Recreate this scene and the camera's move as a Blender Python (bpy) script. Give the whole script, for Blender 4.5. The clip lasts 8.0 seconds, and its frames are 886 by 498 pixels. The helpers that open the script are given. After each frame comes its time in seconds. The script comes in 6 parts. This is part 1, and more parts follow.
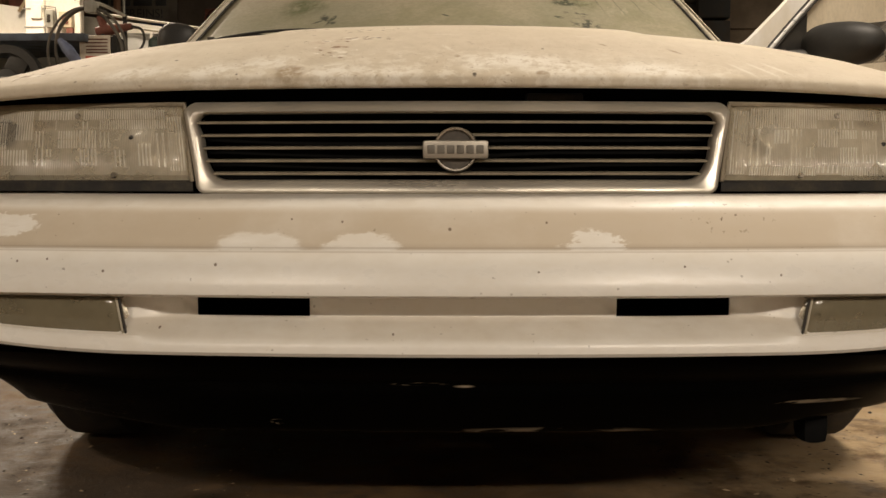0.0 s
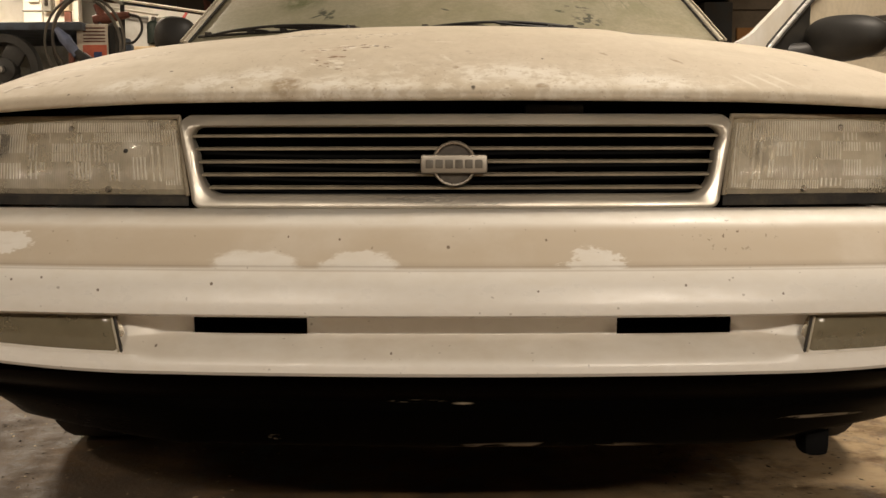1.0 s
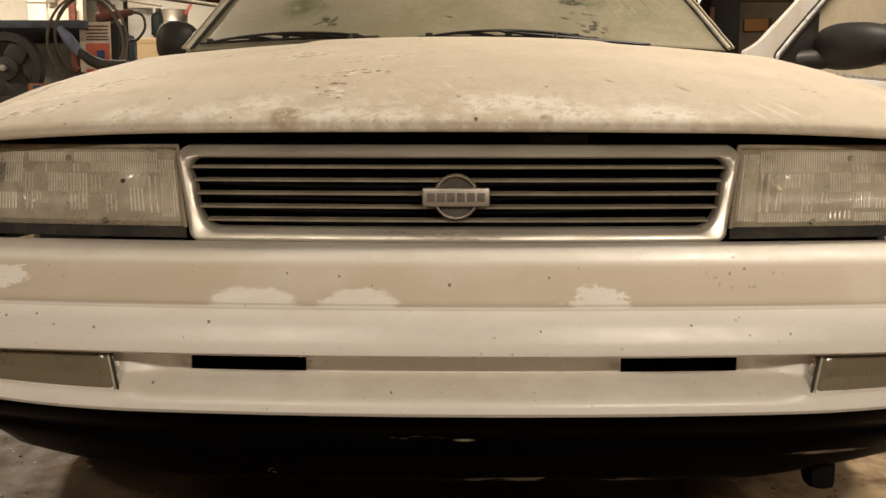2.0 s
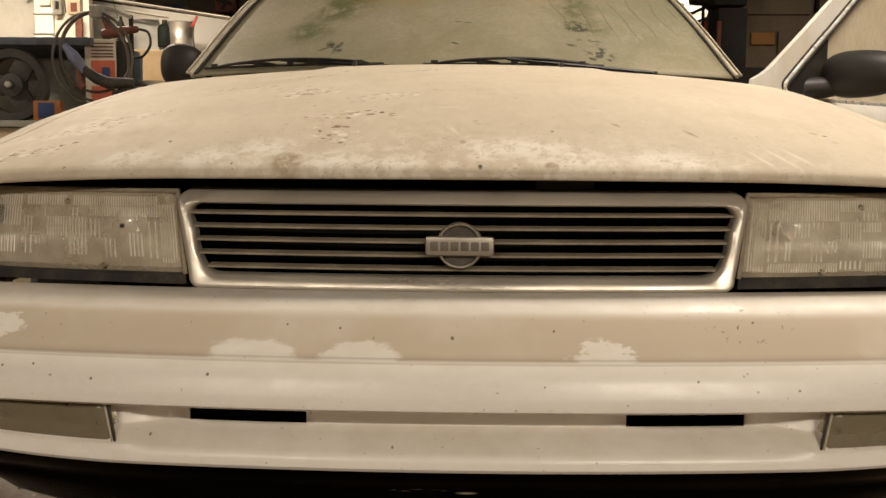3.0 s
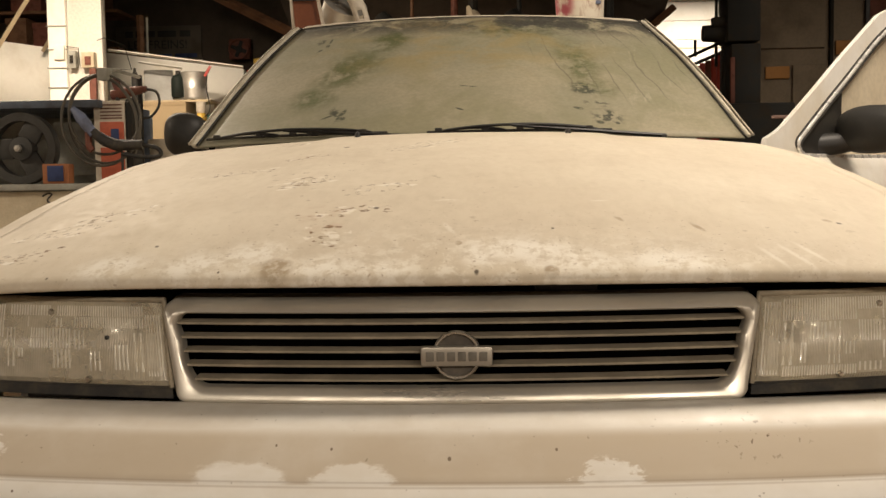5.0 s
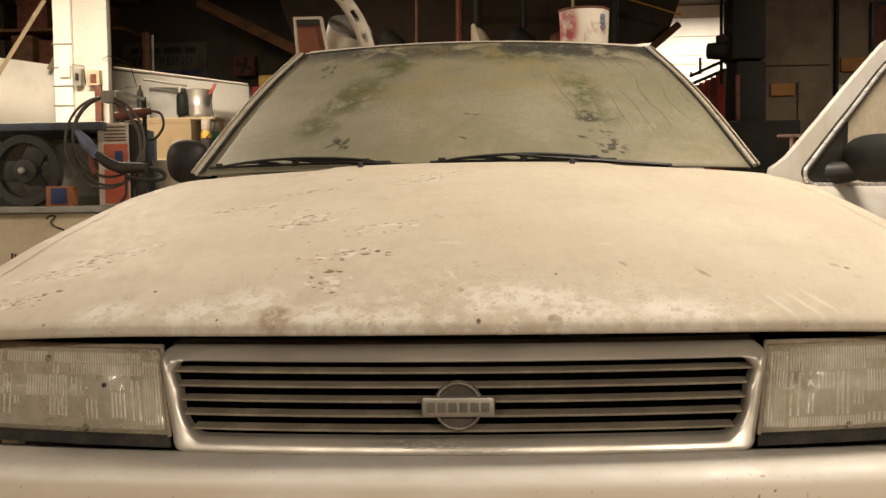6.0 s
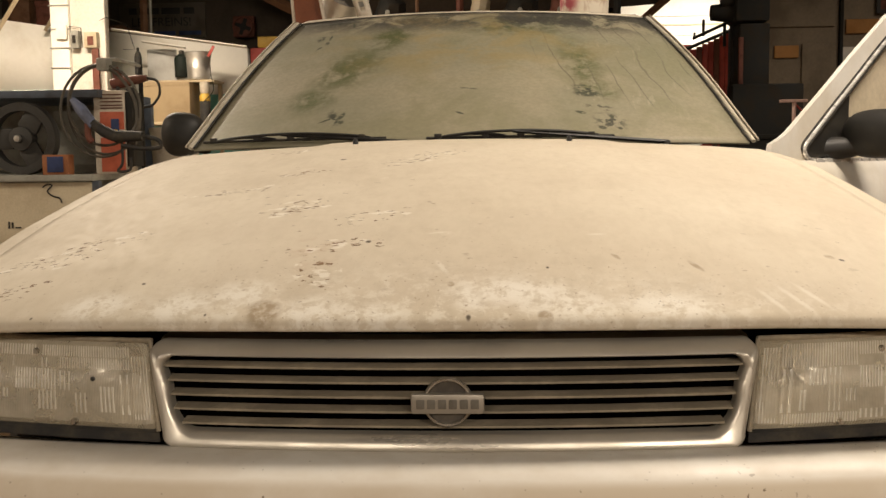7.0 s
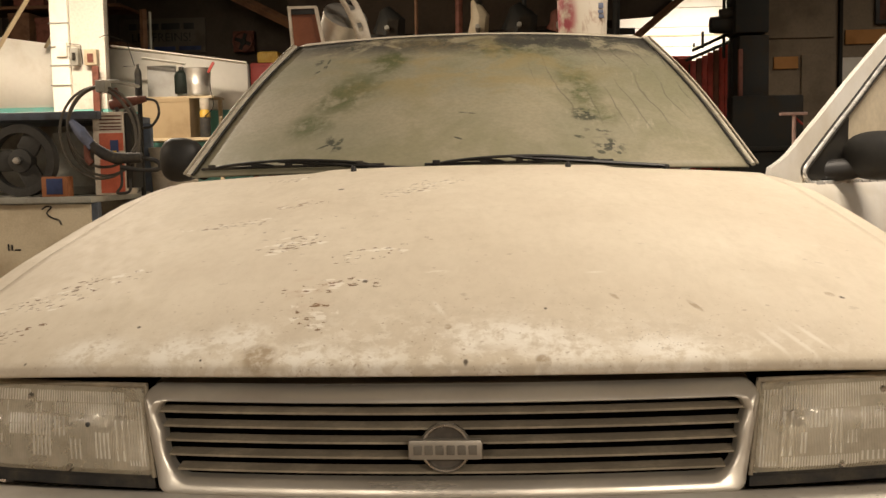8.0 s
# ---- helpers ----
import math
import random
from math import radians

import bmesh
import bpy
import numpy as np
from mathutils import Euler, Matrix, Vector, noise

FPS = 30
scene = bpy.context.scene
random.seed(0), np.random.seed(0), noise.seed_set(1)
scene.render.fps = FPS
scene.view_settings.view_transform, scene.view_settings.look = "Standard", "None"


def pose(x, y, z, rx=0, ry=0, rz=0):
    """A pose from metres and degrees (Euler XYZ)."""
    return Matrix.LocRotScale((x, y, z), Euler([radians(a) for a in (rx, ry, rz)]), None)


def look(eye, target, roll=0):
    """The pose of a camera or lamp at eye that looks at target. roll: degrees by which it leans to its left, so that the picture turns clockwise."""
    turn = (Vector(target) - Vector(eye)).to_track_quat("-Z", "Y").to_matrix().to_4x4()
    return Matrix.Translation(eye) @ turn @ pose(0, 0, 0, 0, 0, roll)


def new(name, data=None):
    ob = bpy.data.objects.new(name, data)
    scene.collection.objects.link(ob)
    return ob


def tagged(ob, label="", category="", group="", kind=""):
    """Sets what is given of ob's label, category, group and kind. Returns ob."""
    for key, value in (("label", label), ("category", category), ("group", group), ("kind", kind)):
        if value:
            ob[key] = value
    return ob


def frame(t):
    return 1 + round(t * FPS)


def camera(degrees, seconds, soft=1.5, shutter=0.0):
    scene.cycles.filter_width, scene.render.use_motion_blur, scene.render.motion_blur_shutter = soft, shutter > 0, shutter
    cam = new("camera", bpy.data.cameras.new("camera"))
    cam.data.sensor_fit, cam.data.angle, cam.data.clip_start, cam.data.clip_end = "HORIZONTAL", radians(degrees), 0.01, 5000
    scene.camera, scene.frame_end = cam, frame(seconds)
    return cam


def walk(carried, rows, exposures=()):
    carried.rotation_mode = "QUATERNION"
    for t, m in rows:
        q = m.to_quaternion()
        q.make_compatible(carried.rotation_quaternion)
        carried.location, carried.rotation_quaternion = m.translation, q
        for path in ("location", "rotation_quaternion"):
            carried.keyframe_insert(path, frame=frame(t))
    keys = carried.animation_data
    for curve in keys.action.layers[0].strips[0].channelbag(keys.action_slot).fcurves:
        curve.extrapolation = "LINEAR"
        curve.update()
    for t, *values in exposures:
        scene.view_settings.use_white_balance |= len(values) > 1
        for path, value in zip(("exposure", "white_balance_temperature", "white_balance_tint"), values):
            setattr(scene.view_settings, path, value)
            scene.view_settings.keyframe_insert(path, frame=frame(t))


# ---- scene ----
cam = camera(48.0, 8.0)
PATH = [
    (0, (0.004, -1.223, 0.552), (-0.031, 0.772, 0.41), -0.0),
    (0.5, (0.007, -1.213, 0.574), (-0.033, 0.778, 0.39), -0.4),
    (1, (0.007, -1.205, 0.6), (-0.03, 0.786, 0.415), -0.1),
    (2.5, (0.013, -1.163, 0.689), (-0.041, 0.824, 0.467), 0.2),
    (3, (0.013, -1.152, 0.713), (-0.045, 0.837, 0.514), 0.4),
    (3.5, (0.014, -1.144, 0.737), (-0.047, 0.848, 0.572), 0.2),
    (4, (0.02, -1.132, 0.757), (-0.048, 0.862, 0.618), -0.3),
    (5.5, (0.046, -1.071, 0.823), (-0.059, 0.922, 0.696), -0.9),
    (6, (0.045, -1.067, 0.843), (-0.062, 0.928, 0.736), -0.8),
    (6.5, (0.056, -1.06, 0.862), (-0.052, 0.933, 0.726), -0.7),
    (7, (0.059, -1.05, 0.886), (-0.052, 0.938, 0.697), -0.7),
    (7.5, (0.065, -1.042, 0.912), (-0.053, 0.946, 0.732), -1.0),
    (8, (0.065, -1.037, 0.926), (-0.049, 0.953, 0.756), -1.1),
]
walk(cam, [(t, look(eye, target, roll)) for t, eye, target, roll in PATH])

# ---- light: a dim garage; warm unseen ceiling lamps at assumed spots ----
WARM = (1.0, 0.82, 0.625)
PALE = (1.0, 0.855, 0.695)
world = bpy.data.worlds.new("garage_air")
world.use_nodes = True
world.node_tree.nodes["Background"].inputs[0].default_value = (1.0, 0.78, 0.52, 1)
world.node_tree.nodes["Background"].inputs[1].default_value = 0.02
scene.world = world
scene.view_settings.exposure = 0.06


def area_lamp(name, x, y, z, sx, sy, watts, target, tint=WARM):
    lamp = bpy.data.lights.new(name, "AREA")
    lamp.shape, lamp.size, lamp.size_y, lamp.energy, lamp.color = "RECTANGLE", sx, sy, watts, tint
    ob = new(name, lamp)
    ob.matrix_world = look((x, y, z), target)
    return ob


LAMPS = [  # x, y, z, length, watts
    (1.8, -3.9, 2.45, 1.5, 206),
    (-1.5, -3.9, 2.45, 1.5, 98),
    (-2.9, 4.9, 3.1, 1.2, 250),
    (-4.6, 1.5, 3.0, 0.9, 105),
    (3.1, 12.9, 3.61, 1.2, 200),
    (4.2, 6.6, 3.4, 1.2, 50),
    (1.4, 0.9, 3.05, 1.2, 84),
]
for lx, ly, lz, size, watts in LAMPS:
    area_lamp("lamp", lx, ly, lz - 0.09, size, 0.22, watts, (lx, ly, 0), WARM if lx < -2 else PALE)

# ---- materials ----


class Nodes:
    def __init__(self, name):
        self.material = bpy.data.materials.new(name)
        self.material.use_nodes = True
        self.tree = self.material.node_tree
        self.shader = self.tree.nodes["Principled BSDF"]
        self.where = self.add("ShaderNodeTexCoord").outputs["Object"]

    def add(self, kind, operation="", data_type="", vector_type="", interpolation_type=""):
        node = self.tree.nodes.new(kind)
        if operation:
            node.operation = operation
        if data_type:
            node.data_type = data_type
        if vector_type:
            node.vector_type = vector_type
        if interpolation_type:
            node.interpolation_type = interpolation_type
        return node

    def put(self, socket, value):
        if isinstance(value, bpy.types.NodeSocket):
            self.tree.links.new(value, socket)
        elif isinstance(value, tuple) and len(value) == 3 and socket.type == "RGBA":
            socket.default_value = (*value, 1)
        else:
            socket.default_value = value

    def noise(self, scale, detail=4.0, rough=0.55, where=None, stretch=None, distort=0.0):
        n = self.add("ShaderNodeTexNoise")
        source = where or self.where
        if stretch:
            m = self.add("ShaderNodeMapping")
            self.put(m.inputs["Vector"], source)
            m.inputs["Scale"].default_value = stretch
            source = m.outputs[0]
        self.put(n.inputs["Vector"], source)
        for key, value in (("Scale", scale), ("Detail", detail), ("Roughness", rough), ("Distortion", distort)):
            n.inputs[key].default_value = value
        return n.outputs["Fac"]

    def ramp(self, value, low, high, a=0.0, b=1.0):
        r = self.add("ShaderNodeMapRange", interpolation_type="SMOOTHSTEP")
        self.put(r.inputs[0], value)
        for k, v in enumerate((low, high, a, b)):
            r.inputs[k + 1].default_value = v
        return r.outputs[0]

    def math(self, how, a, b=0.0):
        m = self.add("ShaderNodeMath", operation=how)
        self.put(m.inputs[0], a)
        self.put(m.inputs[1], b)
        return m.outputs[0]

    def mix(self, factor, a, b):
        m = self.add("ShaderNodeMix", data_type="RGBA")
        self.put(m.inputs[0], factor)
        self.put(m.inputs[6], a)
        self.put(m.inputs[7], b)
        return m.outputs[2]

    def spot(self, x, y, z, rx, ry, rz, turn=0.0, soft=0.5):
        """1 inside an ellipsoid of dirt, 0 outside."""
        m = self.add("ShaderNodeMapping", vector_type="TEXTURE")
        self.put(m.inputs["Vector"], self.where)
        m.inputs["Location"].default_value = (x, y, z)
        m.inputs["Rotation"].default_value = (0, 0, radians(turn))
        m.inputs["Scale"].default_value = (rx, ry, rz)
        d = self.add("ShaderNodeVectorMath", operation="LENGTH")
        self.put(d.inputs[0], m.outputs[0])
        return self.ramp(d.outputs["Value"], 1.0, 1.0 - soft, 0.0, 1.0)

    def ragged(self, x, z, rx, rz, fray):
        """A wiped dome on an upright face, with a frayed outline."""
        m = self.add("ShaderNodeMapping", vector_type="TEXTURE")
        self.put(m.inputs["Vector"], self.where)
        m.inputs["Location"].default_value = (x, 0.03, z)
        m.inputs["Scale"].default_value = (rx, 0.4, rz)
        d = self.add("ShaderNodeVectorMath", operation="LENGTH")
        self.put(d.inputs[0], m.outputs[0])
        off = self.math("MULTIPLY", self.math("SUBTRACT", self.noise(38.0, 8.0, 0.7, stretch=(1.0, 1.0, 2.2), distort=0.3), 0.5), fray)
        return self.ramp(self.math("ADD", d.outputs["Value"], off), 0.98, 0.72, 0.0, 1.0)

    def flakes(self, scale, stretch, density, size=0.30):
        """Ragged separate flakes, as many of them as density says."""
        m = self.add("ShaderNodeMapping")
        self.put(m.inputs["Vector"], self.where)
        m.inputs["Scale"].default_value = stretch
        v = self.add("ShaderNodeTexVoronoi")
        self.put(v.inputs["Vector"], m.outputs[0])
        v.inputs["Scale"].default_value = scale
        pick = self.add("ShaderNodeSeparateColor")
        self.put(pick.inputs[0], v.outputs["Color"])
        edge = self.math("ADD", v.outputs["Distance"], self.math("MULTIPLY", self.math("SUBTRACT", self.noise(scale * 1.7, 4.0, 0.65, stretch=stretch, distort=0.4), 0.5), 1.9))
        shape = self.ramp(edge, size + 0.06, size - 0.06)
        return self.math("MULTIPLY", shape, self.ramp(self.math("SUBTRACT", density, pick.outputs[0]), -0.02, 0.03))

    def any_of(self, masks):
        out = masks[0]
        for m in masks[1:]:
            out = self.math("MAXIMUM", out, m)
        return out

    def bump(self, height, strength, distance):
        b = self.add("ShaderNodeBump")
        self.put(b.inputs["Height"], height)
        b.inputs["Strength"].default_value, b.inputs["Distance"].default_value = strength, distance
        self.put(self.shader.inputs["Normal"], b.outputs[0])

    def finish(self, color, rough=0.6, metal=0.0, **more):
        self.put(self.shader.inputs["Base Color"], color)
        self.put(self.shader.inputs["Roughness"], rough)
        self.put(self.shader.inputs["Metallic"], metal)
        for key, value in more.items():
            self.put(self.shader.inputs[key.replace("_", " ")], value)
        return self.material


def stained(name, base, dirt, scale=6.0, rough=0.6, metal=0.0, low=0.42, high=0.7, fine=140.0, bump=0.15, depth=0.002, stretch=None, spec=0.5, grit=0.35):
    """A surface with large stains, fine grain and slight relief."""
    n = Nodes(name)
    large = n.ramp(n.noise(scale, 6.0, 0.62, stretch=stretch), low, high)
    grain = n.noise(fine, 3.0, 0.6, stretch=stretch)
    color = n.mix(large, base, dirt)
    color = n.mix(n.ramp(grain, 0.35, 0.75, 0.0, grit), color, tuple(c * 0.6 for c in base))
    n.bump(grain, bump, depth)
    return n.finish(color, n.ramp(large, 0, 1, rough, min(1.0, rough + 0.2)), metal, Specular_IOR_Level=spec)


def plain(name, base, rough=0.5, metal=0.0, fine=200.0):
    return stained(name, base, tuple(c * 0.72 for c in base), 9.0, rough, metal, fine=fine, bump=0.06, depth=0.0008)


PAINT, DUST, FILM = (0.80, 0.78, 0.73), (0.40, 0.34, 0.255), (0.66, 0.61, 0.51)


def hood_paint():
    """White paint under a film of dust, wiped patches near the front edge, flaking scabs and specks."""
    n = Nodes("dusty_hood_paint")
    broad = n.ramp(n.noise(2.2, 5.0, 0.6), 0.3, 0.72)
    fine = n.noise(60.0, 8.0, 0.68, stretch=(1.0, 0.5, 1.0))
    color = n.mix(broad, (0.585, 0.515, 0.405), (0.66, 0.595, 0.48))
    color = n.mix(n.ramp(fine, 0.42, 0.74, 0.0, 0.22), color, (0.49, 0.43, 0.33))
    mottle = n.noise(11.0, 9.0, 0.72, stretch=(1.3, 0.45, 1.0), distort=0.25)
    color = n.mix(n.ramp(mottle, 0.44, 0.68, 0.0, 0.27), color, (0.47, 0.405, 0.305))
    color = n.mix(n.ramp(n.noise(19.0, 9.0, 0.74, stretch=(1.2, 0.45, 1.0)), 0.54, 0.70, 0.0, 0.2), color, (0.71, 0.665, 0.57))
    # streaked grime that thickens toward the front
    front = n.spot(0.0, 0.06, 0.68, 0.85, 0.30, 0.3, 0, 0.6)
    grime = n.math("MULTIPLY", front, n.ramp(n.noise(24.0, 10.0, 0.76, distort=0.2), 0.44, 0.62))
    color = n.mix(n.math("MULTIPLY", grime, 0.30), color, (0.44, 0.38, 0.285))
    band = n.spot(0.0, 0.09, 0.68, 0.95, 0.20, 0.3, 0, 0.8)
    patches = n.math("MULTIPLY", band, n.ramp(n.noise(44.0, 9.0, 0.72, distort=0.25), 0.48, 0.60))
    color = n.mix(n.math("MULTIPLY", patches, 0.58), color, (0.77, 0.73, 0.64))
    wiped = n.any_of([n.spot(x, y, 0.7, a * 1.45, b * 1.45, 0.2, turn, 0.8) for x, y, a, b, turn in (
        (-0.265, 0.178, 0.045, 0.035, 20), (-0.17, 0.138, 0.05, 0.03, 0), (0.085, 0.176, 0.085, 0.03, -8), (-0.34, 0.165, 0.05, 0.03, 10),
        (0.15, 0.152, 0.06, 0.026, 0), (0.024, 0.165, 0.02, 0.03, 0), (-0.096, 0.134, 0.04, 0.02, 0),
        (-0.45, 0.18, 0.05, 0.03, 0), (0.27, 0.155, 0.07, 0.025, 0), (-0.02, 0.348, 0.018, 0.007, 8))])
    scratch = n.any_of([n.spot(x, y, 0.7, a, 0.006, 0.2, turn, 0.8) for x, y, a, turn in ((0.398, 0.178, 0.040, 118), (0.428, 0.186, 0.050, 120), (0.452, 0.196, 0.045, 122), (-0.012, 0.235, 0.030, 115), (0.20, 0.35, 0.02, 10))])
    color = n.mix(n.math("MULTIPLY", scratch, 0.5), color, (0.77, 0.735, 0.655))
    wiped = n.math("MULTIPLY", wiped, n.ramp(n.noise(42.0, 9.0, 0.74, distort=0.3), 0.40, 0.56))
    color = n.mix(n.math("MULTIPLY", wiped, 0.85), color, (0.80, 0.765, 0.685))
    # flaking scabs: clusters of dark and pale flecks
    scabs = n.any_of([n.spot(x, y, 0.8, a, b, 0.3, turn, 0.95) for x, y, a, b, turn in (
        (-0.575, 0.392, 0.17, 0.085, 24), (-0.615, 0.252, 0.09, 0.045, 20), (-0.257, 0.512, 0.10, 0.055, 50), (-0.12, 0.436, 0.085, 0.04, 30),
        (-0.155, 0.312, 0.10, 0.032, 12), (-0.40, 0.718, 0.11, 0.04, 8), (-0.307, 0.842, 0.075, 0.04, 15), (-0.08, 0.985, 0.19, 0.06, 56), (-0.40, 1.265, 0.07, 0.07, 0), (-0.178, 0.236, 0.04, 0.07, 20))])
    loose = n.math("MULTIPLY", n.spot(-0.22, 0.62, 0.82, 0.42, 0.62, 0.5, 20, 0.8), 0.014)
    flecks = n.math("MAXIMUM", n.flakes(75.0, (0.65, 1.0, 1.0), n.math("ADD", n.math("MULTIPLY", scabs, 0.75), loose), 0.25),
                    n.flakes(140.0, (0.60, 1.0, 1.0), n.math("ADD", n.math("MULTIPLY", scabs, 0.55), n.math("MULTIPLY", loose, 1.3)), 0.24))
    pale = n.flakes(48.0, (0.6, 1.0, 1.0), n.math("MULTIPLY", scabs, 0.80), 0.34)
    color = n.mix(n.math("MULTIPLY", pale, 0.6), color, (0.80, 0.765, 0.69))
    color = n.mix(n.math("MULTIPLY", flecks, 0.95), color, n.mix(n.ramp(broad, 0, 1), (0.17, 0.095, 0.042), (0.10, 0.06, 0.03)))
    rust = n.math("MULTIPLY", n.spot(-0.185, 0.30, 0.75, 0.06, 0.09, 0.2, 0, 0.9), n.ramp(n.noise(26.0, 5.0, 0.6), 0.5, 0.7))
    color = n.mix(n.math("MULTIPLY", rust, 0.5), color, (0.42, 0.27, 0.17))
    tan = n.any_of([n.spot(x, y, z, a, b, 0.04, turn, 0.5) for x, y, z, a, b, turn in (
        (-0.228, 0.146, 0.694, 0.028, 0.030, 30), (0.116, 0.131, 0.692, 0.012, 0.011, 0), (0.001, 0.192, 0.728, 0.006, 0.008, 0),
        (0.319, 0.255, 0.735, 0.006, 0.02, 30), (0.217, 0.27, 0.747, 0.005, 0.012, 30), (0.516, 0.33, 0.736, 0.009, 0.012, 0))])
    color = n.mix(n.math("MULTIPLY", tan, n.ramp(n.noise(85.0, 5.0, 0.65), 0.36, 0.58, 0.35, 0.95)), color, (0.36, 0.285, 0.195))
    dark = n.any_of([n.spot(x, y, z, a * 0.75, a * 1.0, 0.012, turn, 0.6) for x, y, z, a, turn in (
        (0.024, 0.1275, 0.690, 0.0055, 0), (-0.404, 0.228, 0.718, 0.005, 20), (0.530, 0.322, 0.735, 0.007, 0), (-0.118, 0.322, 0.763, 0.008, 0),
        (-0.248, 0.998, 0.878, 0.012, 0), (-0.30, 0.145, 0.69, 0.003, 0), (0.125, 0.235, 0.735, 0.004, 0), (-0.53, 0.17, 0.68, 0.004, 0))])
    color = n.mix(n.math("MULTIPLY", dark, 0.9), color, (0.06, 0.045, 0.03))
    freckle = n.math("MULTIPLY", n.spot(0.0, 0.16, 0.70, 0.95, 0.26, 0.3, 0, 0.7), n.ramp(n.noise(170.0, 3.0, 0.55), 0.655, 0.70))
    color = n.mix(n.math("MULTIPLY", freckle, 0.6), color, (0.30, 0.22, 0.14))
    peppered = n.math("MULTIPLY", n.spot(0.25, 0.172, 0.71, 0.06, 0.035, 0.1, 0, 0.8), n.ramp(n.noise(260.0, 2.0, 0.5), 0.64, 0.70))
    color = n.mix(n.math("MULTIPLY", peppered, 0.6), color, (0.16, 0.12, 0.08))
    n.bump(n.math("ADD", n.math("MULTIPLY", fine, 0.3), n.math("MULTIPLY", flecks, 2.0)), 0.04, 0.0010)
    return n.finish(color, n.ramp(fine, 0.3, 0.7, 0.62, 0.8), 0.0, Specular_IOR_Level=0.25)


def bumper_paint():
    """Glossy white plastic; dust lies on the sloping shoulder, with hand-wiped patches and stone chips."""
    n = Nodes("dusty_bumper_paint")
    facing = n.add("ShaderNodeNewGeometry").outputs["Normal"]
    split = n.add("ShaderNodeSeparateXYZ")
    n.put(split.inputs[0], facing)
    cloud = n.noise(5.0, 6.0, 0.6)
    fine = n.noise(60.0, 5.0, 0.6, stretch=(0.5, 1, 1))
    place = n.add("ShaderNodeSeparateXYZ")
    n.put(place.inputs[0], n.where)
    shoulder = n.math("MULTIPLY", n.ramp(place.outputs["Z"], 0.4605, 0.4655), n.ramp(place.outputs["Z"], 0.522, 0.506))
    dust = n.math("MULTIPLY", shoulder, n.ramp(cloud, 0.28, 0.55, 0.72, 1.0))
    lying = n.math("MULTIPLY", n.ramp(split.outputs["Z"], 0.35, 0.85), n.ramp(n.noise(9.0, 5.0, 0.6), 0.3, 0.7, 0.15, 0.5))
    wiped = n.any_of([n.ragged(x, z, a, b, f) for x, z, a, b, f in (
        (-0.252, 0.466, 0.064, 0.021, 0.8), (-0.120, 0.466, 0.052, 0.020, 1.0), (0.172, 0.466, 0.040, 0.023, 2.4), (-0.59, 0.492, 0.05, 0.016, 2.0))])
    wiped = n.math("MULTIPLY", wiped, n.ramp(n.noise(26.0, 7.0, 0.7, stretch=(0.5, 1, 2.5)), 0.32, 0.56, 0.55, 0.95))
    dust = n.math("MULTIPLY", dust, n.math("SUBTRACT", 1.0, wiped))
    color = n.mix(n.ramp(fine, 0.3, 0.8, 0.0, 0.3), PAINT, FILM)
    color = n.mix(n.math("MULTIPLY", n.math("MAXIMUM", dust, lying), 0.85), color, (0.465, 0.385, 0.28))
    line = n.any_of([n.spot(0.0, 0.0, z, 2.0, 0.3, 0.0016, 0, 0.8) for z in (0.4655, 0.4605)])
    color = n.mix(n.math("MULTIPLY", line, 0.42), color, (0.36, 0.30, 0.235))
    chips = n.any_of([n.spot(x, 0.02, z, a, 0.12, a, 0, 0.5) for x, z, a in (
        (-0.009, 0.488, 0.0028), (0.281, 0.443, 0.0020), (-0.444, 0.436, 0.0023), (-0.30, 0.445, 0.0026), (0.402, 0.432, 0.0020), (-0.38, 0.362, 0.002),
        (0.113, 0.496, 0.002), (-0.145, 0.497, 0.002), (0.10, 0.437, 0.0018), (-0.21, 0.50, 0.0018), (-0.08, 0.357, 0.0018), (0.345, 0.388, 0.0020), (-0.52, 0.45, 0.002), (-0.56, 0.447, 0.002))])
    pepper = n.math("MULTIPLY", n.spot(0.345, 0.04, 0.502, 0.085, 0.2, 0.028, 0, 0.8), n.ramp(n.noise(120.0, 2.0, 0.5), 0.63, 0.70))
    specks = n.ramp(n.noise(150.0, 1.0, 0.4), 0.76, 0.80, 0.0, 0.5)
    color = n.mix(n.math("MULTIPLY", n.any_of([chips, pepper, specks]), 0.85), color, (0.12, 0.08, 0.045))
    n.bump(fine, 0.05, 0.001)
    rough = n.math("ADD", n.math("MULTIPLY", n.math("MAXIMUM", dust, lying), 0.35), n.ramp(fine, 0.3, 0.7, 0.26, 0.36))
    return n.finish(color, rough, 0.0, Specular_IOR_Level=0.4)


